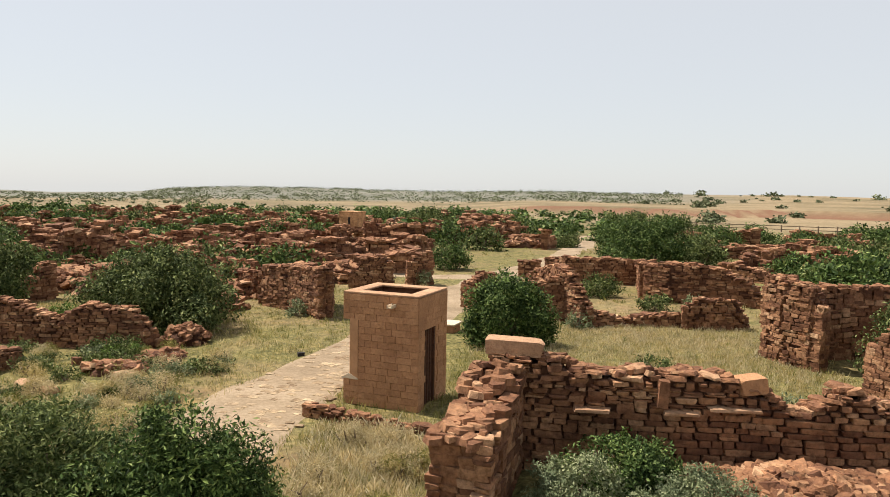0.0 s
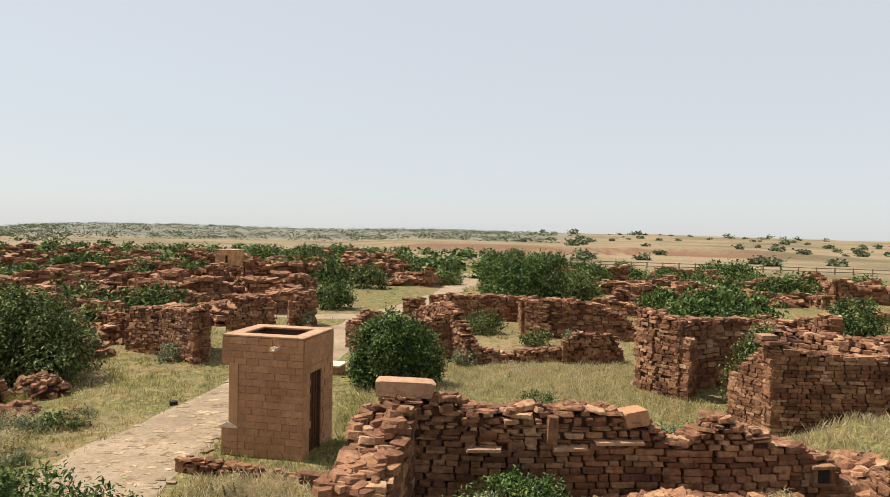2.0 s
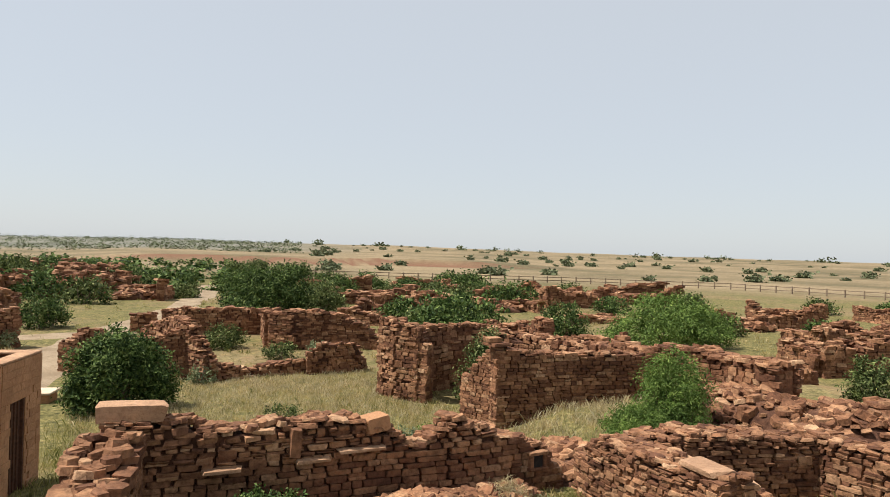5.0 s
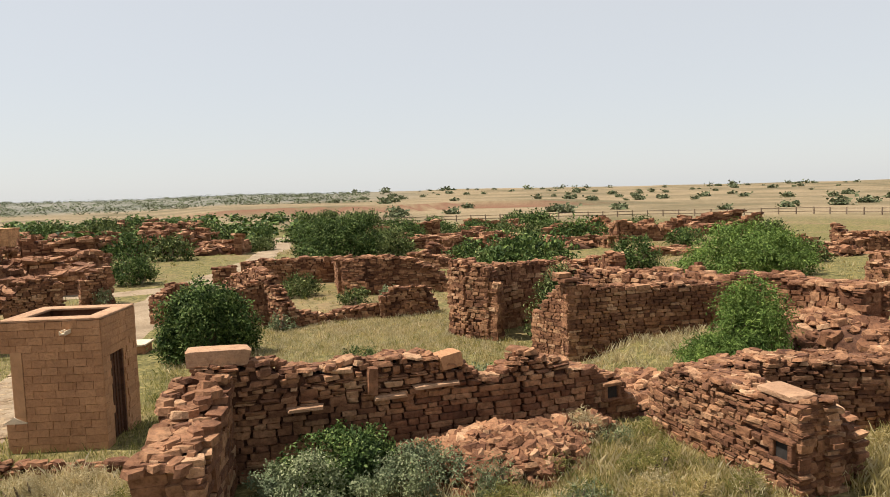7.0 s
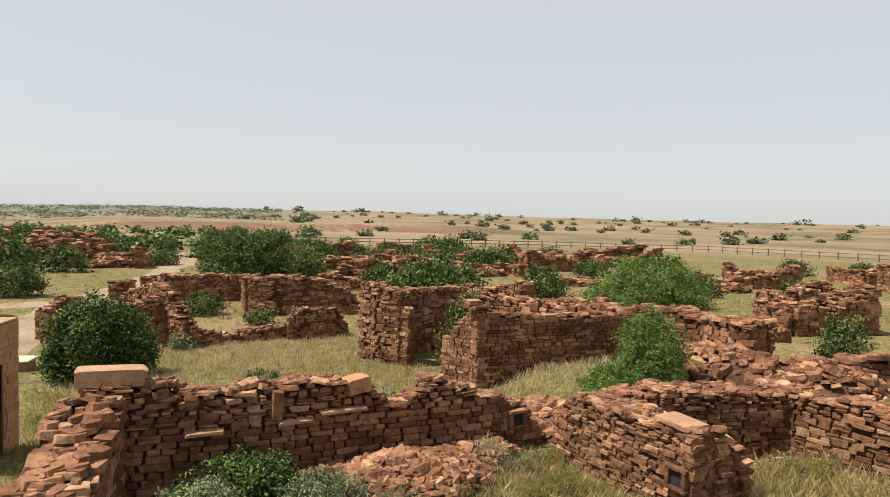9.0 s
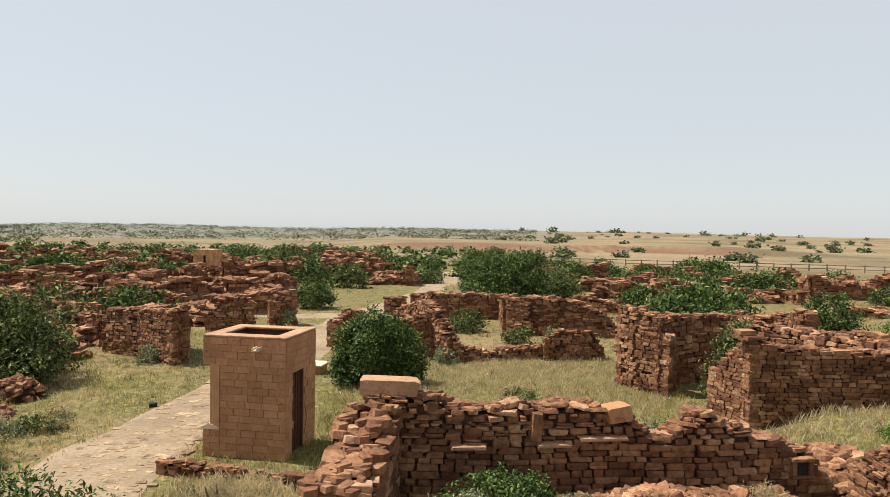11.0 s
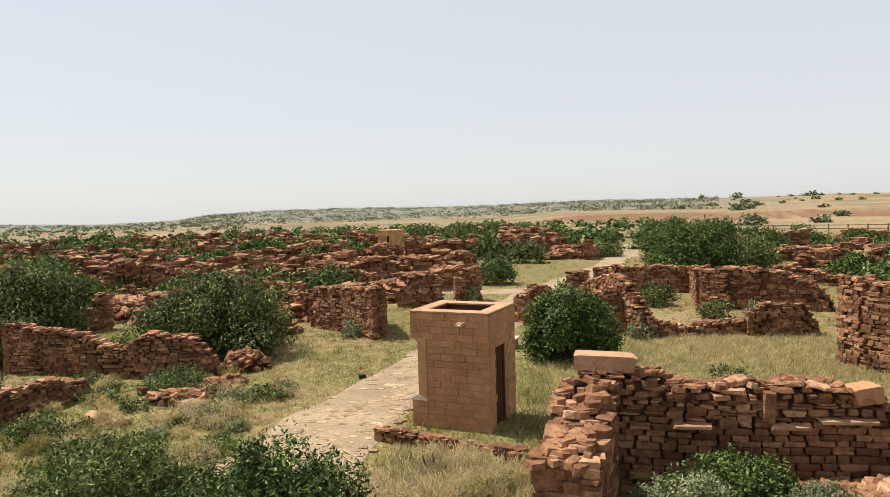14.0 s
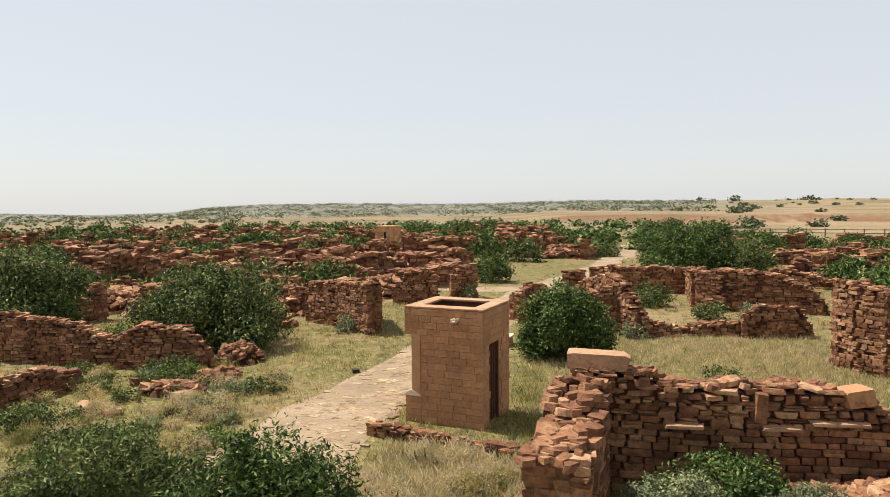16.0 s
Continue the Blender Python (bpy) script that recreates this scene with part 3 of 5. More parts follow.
def bush(x, y, rx, ry, h, count, size, mat, seed=1, clumps=9, low=0.0, label="dense green desert bush", name="bush", droop=0.0, z0=None, group="bushes", slim=0.42):
    g = np.random.default_rng(seed)
    ground = h1(x, y) if z0 is None else z0
    root = new(name)
    root.location = (x, y, ground)
    tagged(root, label, "bush" if name == "bush" else "weed", group)
    cs, rs = [(0, 0, low + (h - low) * 0.42)], [(rx * 0.62, ry * 0.62, (h - low) * 0.42)]
    many = clumps * 3
    ph = g.random(3) * 6.283
    for k in range(many):
        # boughs spread over a dome, swollen and hollowed by turns
        up = 1 - 1.12 * (k + 0.5) / many
        a = k * 2.39996 + 0.5 * g.normal()
        flat_ = math.sqrt(max(0.0, 1 - max(up, 0) ** 2))
        q = (0.60 + 0.16 * g.random()) * (1 + 0.17 * math.sin(2 * a + ph[0]) + 0.16 * math.sin(3 * a + 4 * up + ph[1]))
        s_ = 0.20 + 0.15 * g.random()
        cz = low + (h - low) * max(0.16, 0.16 + 0.62 * max(up, 0) * (0.75 + 0.45 * g.random()))
        cs.append((math.cos(a) * rx * q * flat_, math.sin(a) * ry * q * flat_, cz))
        rs.append((rx * s_, ry * s_, min((h - low) * s_ * 0.8, cz)))
    top = max(c_[2] + r_[2] for c_, r_ in zip(cs, rs))
    cs = [(a, b_, c_ * h / top) for a, b_, c_ in cs]
    rs = [(a, b_, c_ * h / top) for a, b_, c_ in rs]
    tips = [tuple(np.array(c_) * (1, 1, 0.9)) for c_ in cs[1:1 + clumps * (2 if y < 24 and h > 1.5 else 1):(1 if h > 1 else 2)]]
    # sprigs that stand out of the outline
    for k in range(clumps * 3):
        m_ = 1 + int(g.integers(many))
        d = g.normal(size=3)
        d[2] = abs(d[2]) * 0.8
        d /= np.linalg.norm(d)
        c0 = np.array(cs[m_]) + d * np.array(rs[m_]) * 0.95
        s_ = 0.06 + 0.06 * g.random()
        cs.append(tuple(c0))
        rs.append((rx * s_, ry * s_, h * s_ * 0.8))
    v_, f_ = leaves(g, cs, rs, count, size, slim=slim, droop=droop, shell=0.62, twigs=max(30, count // 16))
    v_[:, 2] = np.maximum(v_[:, 2], 0.01)
    crown = under(new("crown", mesh_of("crown", v_, f_, mat)), root)
    crown["kind"] = "stuff"
    lv, lf = limbs(g, (0, 0, -0.05), tips, 0.035 + 0.02 * h)
    under(new("trunk", mesh_of("trunk", lv, lf, M_BARK)), root)
    return root


def blades(g, px, py, hgt, wide, lean=0.5, curl=0.3):
    """Grass blades at the given places, two triangles each with a bend."""
    n_ = len(px)
    pz = height(px, py) - 0.01
    a = g.random(n_) * 6.283
    ln = hgt * (0.5 + 0.8 * g.random(n_))
    q = lean * g.random(n_) ** 1.5
    dx, dy = np.cos(a) * ln * q, np.sin(a) * ln * q
    wx, wy = -np.sin(a) * wide, np.cos(a) * wide
    p0 = np.stack([px - wx, py - wy, pz], -1)
    p1 = np.stack([px + wx, py + wy, pz], -1)
    p2 = np.stack([px + dx * 0.5, py + dy * 0.5, pz + ln * 0.6], -1)
    p3 = np.stack([px + dx * (1 + curl), py + dy * (1 + curl), pz + ln], -1)
    v_ = np.stack([p0, p1, p2 + np.stack([wx, wy, wx * 0], -1) * 0.7, p3], 1).reshape(-1, 3)
    i_ = np.arange(n_)[:, None] * 4
    return v_, np.concatenate([i_ + [0, 1, 2], i_ + [0, 2, 3]], 0)


def lane_gap(x, y):
    """Distance from the lane's edge, below zero on the lane."""
    p = np.array(LANE)
    cx, w = np.interp(y, p[:, 1], p[:, 0]), np.interp(y, p[:, 1], p[:, 2])
    return np.abs(x - cx) - w / 2


def meadow(name, x0, x1, y0, y1, count, hgt, wide, mat, seed, patch=0.0, label="dry yellow grass", gap=-0.12, keep=None):
    g = np.random.default_rng(seed)
    n_ = count // 16
    tx, ty = x0 + (x1 - x0) * g.random(n_), y0 + (y1 - y0) * g.random(n_)
    k = g.integers(n_, size=count)
    px, py = tx[k] + g.normal(size=count) * (0.05 + hgt * 0.25), ty[k] + g.normal(size=count) * (0.05 + hgt * 0.25)
    hgt = hgt * (0.35 + 0.75 * g.random(n_) ** 1.5)[k]
    ok = (lane_gap(px, py) > gap - 0.25 * g.random(count)) & (wave(px * 0.5, py * 0.5, seed) + 0.4 * g.normal(size=count) > patch)
    if keep is not None:
        ok &= keep(px, py)
    v_, f_ = blades(g, px[ok], py[ok], hgt[ok], wide, 0.55)
    return tagged(new(name, mesh_of(name, v_, f_, mat)), label, "grass", kind="stuff")

# ======== the kiosk ========
KX, KY, KT = -2.52, 18.32, -19.0      # front left corner and turn
KW, KD, KH = 2.08, 1.82, 2.85


def kiosk():
    root = new("kiosk")
    root.matrix_world = pose(KX, KY, 0, 0, 0, KT)
    tagged(root, "small square booth of dressed tan sandstone blocks, open roof", "kiosk")
    t_ = 0.2
    rec = 0.17      # the left side steps back between sill and parapet
    # walls as mortar bodies
    part("front_wall", box_bm((KW - rec, t_ - 0.03, 2.3), ((KW + rec) / 2, t_ / 2 + 0.01, 1.1)), M_MORTAR, root)
    part("back_wall", box_bm((KW - rec, t_ - 0.03, 2.3), ((KW + rec) / 2, KD - t_ / 2, 1.1)), M_MORTAR, root)
    part("side_wall", box_bm((t_ - 0.03, KD - 2 * t_, 2.3), (rec + t_ / 2, KD / 2, 1.1)), M_PLASTER, root, "smooth plastered side of the booth")
    part("corner_panel", box_bm((0.24, 0.03, 1.42), (rec + 0.135, -0.005, 1.50), 0.008), M_PLASTER, root, "smooth plastered corner strip")
    # door side, with an opening
    d0, d1, dh = 0.42, 1.12, 2.0
    part("door_jamb", box_bm((t_ - 0.03, d0 - 0.02, 2.3), (KW - t_ / 2, d0 / 2 + 0.01, 1.1)), M_BRICK, root)
    part("door_jamb", box_bm((t_ - 0.03, KD - d1 - 0.02, 2.3), (KW - t_ / 2, (KD + d1) / 2 - 0.01, 1.1)), M_BRICK, root)
    part("lintel", box_bm((t_ + 0.01, d1 - d0 + 0.3, 0.18), (KW - t_ / 2 + 0.004, (d0 + d1) / 2, dh + 0.08), 0.01), M_BRICK, root)
    door = part("door", box_bm((0.045, d1 - d0 - 0.1, dh - 0.05), (KW - 0.12, (d0 + d1) / 2, dh / 2), 0.004), M_WOOD, root, "dark brown wooden door, closed")
    part("door_frame", box_bm((0.09, 0.055, dh), (KW - 0.075, d0 + 0.03, dh / 2), 0.005), M_WOOD, root)
    part("door_frame", box_bm((0.09, 0.055, dh), (KW - 0.075, d1 - 0.03, dh / 2), 0.005), M_WOOD, root)
    for y in (0.62, 0.77, 0.92):
        part("batten", box_bm((0.03, 0.03, dh - 0.12), (KW - 0.085, y, dh / 2), 0.004), M_WOOD, door)
    # parapet ring and its rim
    rim_z = 2.18
    ph_ = KH - rim_z
    part("parapet", box_bm((KW - 0.03, t_, ph_ - 0.03), (KW / 2, t_ / 2 + 0.015, rim_z + ph_ / 2 - 0.01)), M_MORTAR, root)
    part("parapet", box_bm((KW - 0.03, t_, ph_ - 0.03), (KW / 2, KD - t_ / 2 - 0.015, rim_z + ph_ / 2 - 0.01)), M_MORTAR, root)
    part("parapet", box_bm((t_ + 0.05, KD - 2 * t_ - 0.03, ph_ - 0.03), (t_ / 2 + 0.04, KD / 2, rim_z + ph_ / 2 - 0.01)), M_MORTAR, root)
    part("parapet", box_bm((t_, KD - 2 * t_ - 0.03, ph_ - 0.03), (KW - t_ / 2 - 0.015, KD / 2, rim_z + ph_ / 2 - 0.01)), M_MORTAR, root)
    rim_w = 0.36
    for sx, sy, px, py in ((KW + 0.02, rim_w, KW / 2, rim_w / 2 - 0.01), (KW + 0.02, rim_w, KW / 2, KD - rim_w / 2 + 0.01),
                           (rim_w, KD - 2 * rim_w + 0.02, rim_w / 2 - 0.01, KD / 2), (rim_w, KD - 2 * rim_w + 0.02, KW - rim_w / 2 + 0.01, KD / 2)):
        part("rim", box_bm((sx, sy, 0.055), (px, py, KH + 0.012), 0.012), M_SILL, root, "pale mortar coping round the roof")
    part("roof_slab", box_bm((KW - 0.4, KD - 0.4, 0.08), (KW / 2, KD / 2, KH - 0.32)), M_MORTAR, root)
    # the pale sill on the lane side, with its base
    part("base_block", box_bm((0.22, KD - 0.04, 0.66), (0.11 + 0.015, KD / 2, 0.30)), M_MORTAR, root)
    sill = bmesh.new()
    a = [sill.verts.new(q) for q in ((-0.03, -0.035, 0.655), (0.43, -0.035, 0.655), (0.43, -0.035, 0.68), (0.17, -0.035, 0.80), (-0.03, -0.035, 0.68))]
    b_ = [sill.verts.new((q.co.x, KD + 0.01, q.co.z)) for q in a]
    sill.faces.new(a)
    sill.faces.new(b_[::-1])
    for k in range(5):
        sill.faces.new((a[(k + 1) % 5], a[k], b_[k], b_[(k + 1) % 5]))
    part("sill", sill, M_SLAB, root, "pale sloping stone sill")
    # a water spout of two stone pieces
    spout = part("spout", box_bm((0.085, 0.34, 0.035), (1.42, -0.10, 2.60), 0.006), M_SLAB, root, "pale stone water spout")
    part("spout_cheek", box_bm((0.025, 0.34, 0.09), (1.365, -0.10, 2.62), 0.005), M_SLAB, spout)
    part("spout_cheek", box_bm((0.025, 0.34, 0.09), (1.475, -0.10, 2.62), 0.005), M_SLAB, spout)
    # blocks
    g = np.random.default_rng(12)
    pool = []
    for _ in range(6):
        v_, f_ = hull_stone(g, 0.02, 0.015)
        pool.append(mesh_of("block", v_, f_, M_BRICK))

    def face(along, off, u0, u1, z0, z1, skip=None, ch=0.166):
        rows = max(1, round((z1 - z0) / ch))
        c_ = (z1 - z0) / rows
        for r_ in range(rows):
            u = u0
            first = True
            while u < u1 - 0.03:
                ln = (0.18 if (r_ % 2 and first) else 0.30 + 0.16 * g.random())
                first = False
                if u1 - (u + ln) < 0.12:
                    ln = u1 - u
                um, zm = u + ln / 2, z0 + (r_ + 0.5) * c_
                if not (skip and skip[0] - 0.05 < um < skip[1] + 0.05 and zm < skip[2]):
                    o = new("block", pool[int(g.integers(6))])
                    proud = 0.004 * g.random() + (0.01 if g.random() < 0.06 else 0)
                    if along == "x":
                        o.matrix_basis = pose(um, off - proud, zm) @ Matrix.Diagonal((ln - 0.007, 0.07, c_ - 0.007, 1))
                    else:
                        o.matrix_basis = pose(off + proud, um, zm) @ Matrix.Diagonal((0.07, ln - 0.007, c_ - 0.007, 1))
                    o.parent = root
                u += ln

    face("x", 0.03, rec + 0.26, KW, 0.0, rim_z)
    face("x", 0.03, 0.0, rec + 0.26, 0.0, 0.65)
    part("corner_block", box_bm((0.24, 0.05, 0.12), (rec + 0.135, 0.012, 0.74), 0.006), M_PLASTER, root)
    face("x", 0.02, 0.0, KW, rim_z, KH - 0.02)
    face("y", KW - 0.03, 0.0, KD, 0.0, rim_z, (0.36, 1.18, 2.16))
    face("y", KW - 0.02, 0.0, KD, rim_z, KH - 0.02)
    face("y", 0.03, 0.0, KD, rim_z, KH - 0.02)
    face("y", 0.03, 0.0, KD, 0.0, 0.65)
    return root


kiosk()


def bench():
    root = new("stone_bench")
    root.matrix_world = pose(-0.20, 27.6, 0, 0, 0, -17)
    tagged(root, "pale stone slab bench on a plain block", "bench")
    part("slab", box_bm((0.62, 0.95, 0.07), (0, 0, 0.34), 0.015), M_SLAB, root, "pale stone slab")
    part("support", box_bm((0.50, 0.80, 0.32), (0, 0, 0.14), 0.02), M_BRICK, root)


bench()

# ======== the near enclosure ========
NEAR = [(1.15, 13.35, 2.62), (2.0, 13.2, 2.55), (3.1, 13.1, 2.42), (4.5, 13.0, 2.42), (5.6, 12.95, 2.25), (6.2, 12.9, 1.80), (6.55, 12.9, 2.05), (6.95, 12.85, 2.28), (7.4, 12.85, 2.0), (8.3, 12.85, 1.8), (9.0, 12.85, 1.5), (9.35, 12.85, 0.95)]
near_wall = wall(NEAR, 0.6, 0.3, 0.085, 0.25, (1, -1), singles=300, seed=11, rough=0.08, cap=2.6, loose=3.5, crumbling=0.5, flush=1.72, boulders=True, label="chest-high dry-stone wall of reddish sandstone with window sills")
wall([(1.26, 13.05, 2.42), (1.1, 12.3, 2.25), (0.9, 11.6, 2.08), (0.68, 10.8, 1.92)], 0.98, 0.0, 0.13, 0.30, (1, -1), singles=300, seed=12, rough=0.10, cap=3.0, loose=5.0, boulders=True, label="thick broken cross wall of stacked sandstone blocks")


def slab(name, x, y, z, size, turn, mat, label, tilt=0.0):
    rng_ = np.random.default_rng(int(abs(x) * 10) + 5)
    v_, f_ = slab_stone(rng_) if name == "boulder" else hull_stone(rng_, 0.09, 0.2)
    o = new(name, mesh_of(name, v_, f_, mat))
    o.matrix_world = pose(x, y, z, 0, tilt, turn) @ Matrix.Diagonal((*size, 1))
    return tagged(o, label, "stone slab")


slab("lintel_stone", 1.56, 13.25, 2.74, (1.05, 0.46, 0.28), -6, M_SILL, "long squared tan block lying on the wall corner", 2)
for x, y, z, ln in ((2.85, 12.78, 1.80, 0.66), (4.3, 12.70, 1.82, 0.62), (5.15, 12.66, 1.92, 0.95)):
    o = slab("sill_slab", x, y, z, (ln, 0.26, 0.055), -3, M_SILL, "thin pale sill slab set in the dry-stone wall")
slab("standing_stone", 4.0, 12.74, 2.12, (0.2, 0.16, 0.5), 4, M_STONE, "upright sandstone block set in the wall face", 3)
slab("capping_block", 5.45, 12.85, 2.30, (0.50, 0.42, 0.26), 12, M_BRICK, "tan squared block on the wall top", -5)
heap(5.9, 11.6, 1.45, 1.1, 0.6, 760, 21, 0.21, 300, "spill of broken sandstone blocks against the wall")
heap(7.4, 12.1, 1.2, 0.6, 0.35, 130, 22, 0.22, 130)
heap(4.6, 12.3, 0.8, 0.4, 0.35, 40, 25, 0.24, 40)
heap(9.9, 13.0, 0.9, 0.9, 0.5, 80, 23, 0.27, 80)
heap(11.0, 14.4, 0.8, 1.9, 1.0, 200, 24, 0.26, 120, yaw=-0.5)
heap(14.6, 20.6, 2.3, 1.3, 2.1, 320, 26, 0.3, 0, "rubble of fallen sandstone filling the roofless room")
wall([(-3.2, 17.3, 0.28), (-1.6, 16.6, 0.26), (0.1, 15.95, 0.24)], 0.34, -0.05, 0.09, 0.30, (1, -1), singles=120, seed=13, rough=0.03, cap=0.8, label="low kerb of loose sandstone blocks in the grass")

# ======== rooms to the right ========
wall([(11.75, 18.95, 2.5), (13.2, 18.75, 2.3), (15.0, 18.45, 2.3), (17.2, 18.1, 2.2)], 0.6, 0.0, 0.085, 0.25, (1, -1), singles=300, seed=31, rough=0.05, cap=1.5, loose=1.0, flush=2.15, label="straight house wall of coursed sandstone, roofless")
wall([(12.02, 19.2, 2.5), (11.85, 19.75, 2.0), (11.72, 20.4, 1.3)], 0.55, 0.0, 0.08, 0.22, (-1, 1), singles=120, seed=32, rough=0.06, flush=1.9)
slab("cap_slab", 11.85, 18.95, 2.62, (0.75, 0.6, 0.1), 10, M_STONE, "flat slab capping the house corner")
slab("cap_slab", 11.75, 19.0, 2.75, (0.5, 0.45, 0.14), -8, M_STONE, "flat slab capping the house corner")
wall([(11.5, 23.3, 2.55), (11.0, 24.0, 2.85), (10.75, 24.9, 2.75)], 0.6, 0.0, 0.115, 0.26, (-1, 1), singles=220, seed=33, rough=0.06, label="tall wall stump of stacked sandstone beside a doorway")
wall([(11.7, 23.0, 2.0), (11.35, 23.55, 2.45)], 0.5, 0.0, 0.14, 0.3, (1, -1), singles=60, seed=34)
wall([(11.6, 24.3, 2.55), (13.2, 24.9, 2.45), (15.2, 25.3, 2.35)], 0.55, 0.0, 0.15, 0.36, (1, -1), singles=120, seed=35, rough=0.05, cap=1.3)
wall([(15.3, 25.3, 2.2), (16.6, 22.5, 2.1), (17.2, 20.0, 2.2), (17.6, 18.2, 2.3)], 1.3, 0.0, 0.15, 0.36, (1, -1), seed=36, rough=0.12, cap=2.2)
wall([(17.3, 18.6, 2.35), (18.4, 17.4, 2.4), (18.9, 16.0, 2.35), (18.9, 14.4, 2.3)], 1.2, 0.3, 0.14, 0.34, (1, -1), singles=120, seed=37, rough=0.1, cap=3.0, label="wide tumbled wall of tan sandstone slabs")
heap(17.8, 14.6, 1.5, 2.0, 1.0, 300, 38, 0.34, 200, "bank of tumbled tan sandstone slabs", z0=0.8)
heap(19.0, 12.6, 1.6, 1.5, 0.9, 220, 39, 0.34, 120, "bank of tumbled tan sandstone slabs", z0=0.8)
wall([(19.6, 12.4, 1.7), (21.2, 10.8, 1.7), (23.5, 9.6, 1.8)], 0.9, 0.4, 0.16, 0.42, (1, -1), singles=60, seed=40, rough=0.08, cap=1.6)
# the wall with the square hole, running towards the viewer's house
HOLED = [(9.65, 12.0, 1.45), (9.55, 11.3, 2.0), (9.5, 9.9, 2.08), (9.46, 8.5, 2.08)]
wall(HOLED, 0.78, 0.3, 0.07, 0.21, (1, -1), singles=300, seed=41, rough=0.05, cap=3.4, crumbling=0.25, label="broad sandstone wall with a small square hole")
wall([(10.25, 11.2, 1.85), (10.2, 9.8, 1.75), (10.15, 8.55, 1.5)], 0.72, 0.3, 0.08, 0.24, (-1, 1), singles=120, seed=45, rough=0.1, cap=3.4, label="broken inner leaf of the broad sandstone wall")
slab("sill_slab", 9.4, 9.0, 2.16, (0.8, 0.5, 0.09), 84, M_SILL, "flat tan slab on the broad wall")
slab("sill_slab", 9.95, 8.85, 1.9, (0.6, 0.55, 0.08), 60, M_SILL, "flat tan slab on the broad wall")
wall([(10.2, 11.5, 1.98), (11.5, 10.95, 2.0), (12.6, 10.5, 2.0), (13.7, 10.1, 2.0)], 0.9, 0.3, 0.08, 0.25, (1, -1), singles=150, seed=42, rough=0.07, cap=3.0)
wall([(13.75, 10.2, 2.0), (13.8, 8.6, 2.0), (13.95, 7.2, 1.95), (14.3, 5.4, 1.8)], 0.8, 0.3, 0.08, 0.26, (1, -1), singles=110, seed=43, rough=0.07, cap=2.4)
heap(10.7, 7.2, 0.9, 0.6, 0.3, 90, 44, 0.28, 40)


def opening(x, y, z, yaw, wide):
    """A small square hole in a wall face: frame stones round a black block that paints its shade."""
    root = new("wall_opening")
    root.matrix_world = pose(x, y, z, 0, 0, yaw)
    tagged(root, "small square opening framed by flat stones", "opening")
    k = wide / 2
    # solid black block in place of the shaded hollow
    part("recess", box_bm((wide, 0.1, wide), (0, 0.03, 0)), M_DARK, root, "black block standing for the shaded hole")
    for name, size, at in (("lintel", (wide + 0.2, 0.16, 0.07), (0, 0, k + 0.035)), ("sill", (wide + 0.2, 0.18, 0.06), (0, 0, -k - 0.03)),
                           ("jamb", (0.08, 0.15, wide), (-k - 0.04, 0, 0)), ("jamb", (0.08, 0.15, wide), (k + 0.04, 0, 0))):
        part(name, box_bm(size, at, 0.012), M_STONE, root)


opening(9.07, 8.74, 1.40, -91.5, 0.25)
opening(8.78, 12.53, 1.32, 0, 0.24)

# ======== the enclosure across the lane ========
wall([(0.2, 33.0, 1.2), (0.9, 33.9, 1.5), (1.6, 35.1, 1.5)], 0.6, -0.1, 0.106, 0.28, (-1, 1), singles=60, seed=51)
wall([(3.3, 45.3, 1.15), (4.6, 45.2, 1.1)], 0.6, -0.1, 0.114, 0.32, (1, -1), seed=52)
wall([(3.4, 35.5, 1.4), (4.2, 34.0, 2.0), (4.6, 31.5, 2.2), (4.75, 30.4, 2.1), (5.2, 29.3, 1.0)], 0.6, -0.1, 0.106, 0.30, (-1, 1), singles=100, seed=53)
wall([(2.4, 30.3, 1.5), (3.6, 30.6, 1.7), (4.6, 30.6, 2.0)], 0.55, -0.1, 0.106, 0.28, (1, -1), singles=60, seed=58)
wall([(5.2, 29.2, 0.8), (6.2, 29.6, 0.45), (7.6, 29.9, 0.4), (9.2, 29.9, 0.55)], 0.5, -0.1, 0.106, 0.32, (1, -1), singles=80, seed=54)
wall([(9.2, 29.6, 0.9), (9.7, 29.5, 1.25), (11.3, 29.6, 1.15), (11.8, 30.0, 0.4)], 0.6, -0.1, 0.106, 0.30, (1, -1), singles=100, seed=55)
wall([(5.2, 45.5, 1.3), (6.4, 44.0, 1.5), (9.0, 43.2, 1.5), (11.4, 43.0, 1.45)], 0.6, -0.1, 0.122, 0.36, (1, -1), seed=56)
wall([(9.6, 37.4, 1.9), (10.6, 36.5, 1.95), (12.6, 36.4, 1.9), (14.2, 35.8, 1.2), (14.8, 35.4, 0.5)], 0.9, -0.1, 0.122, 0.36, (1, -1), singles=60, seed=57, cap=2.0)
wall([(9.5, 37.3, 1.9), (9.9, 39.4, 1.5), (10.6, 43.0, 1.5)], 0.6, -0.1, 0.122, 0.36, (-1, 1), seed=59)
heap(12.5, 38.2, 2.2, 1.6, 1.5, 160, 60, 0.36, 0)

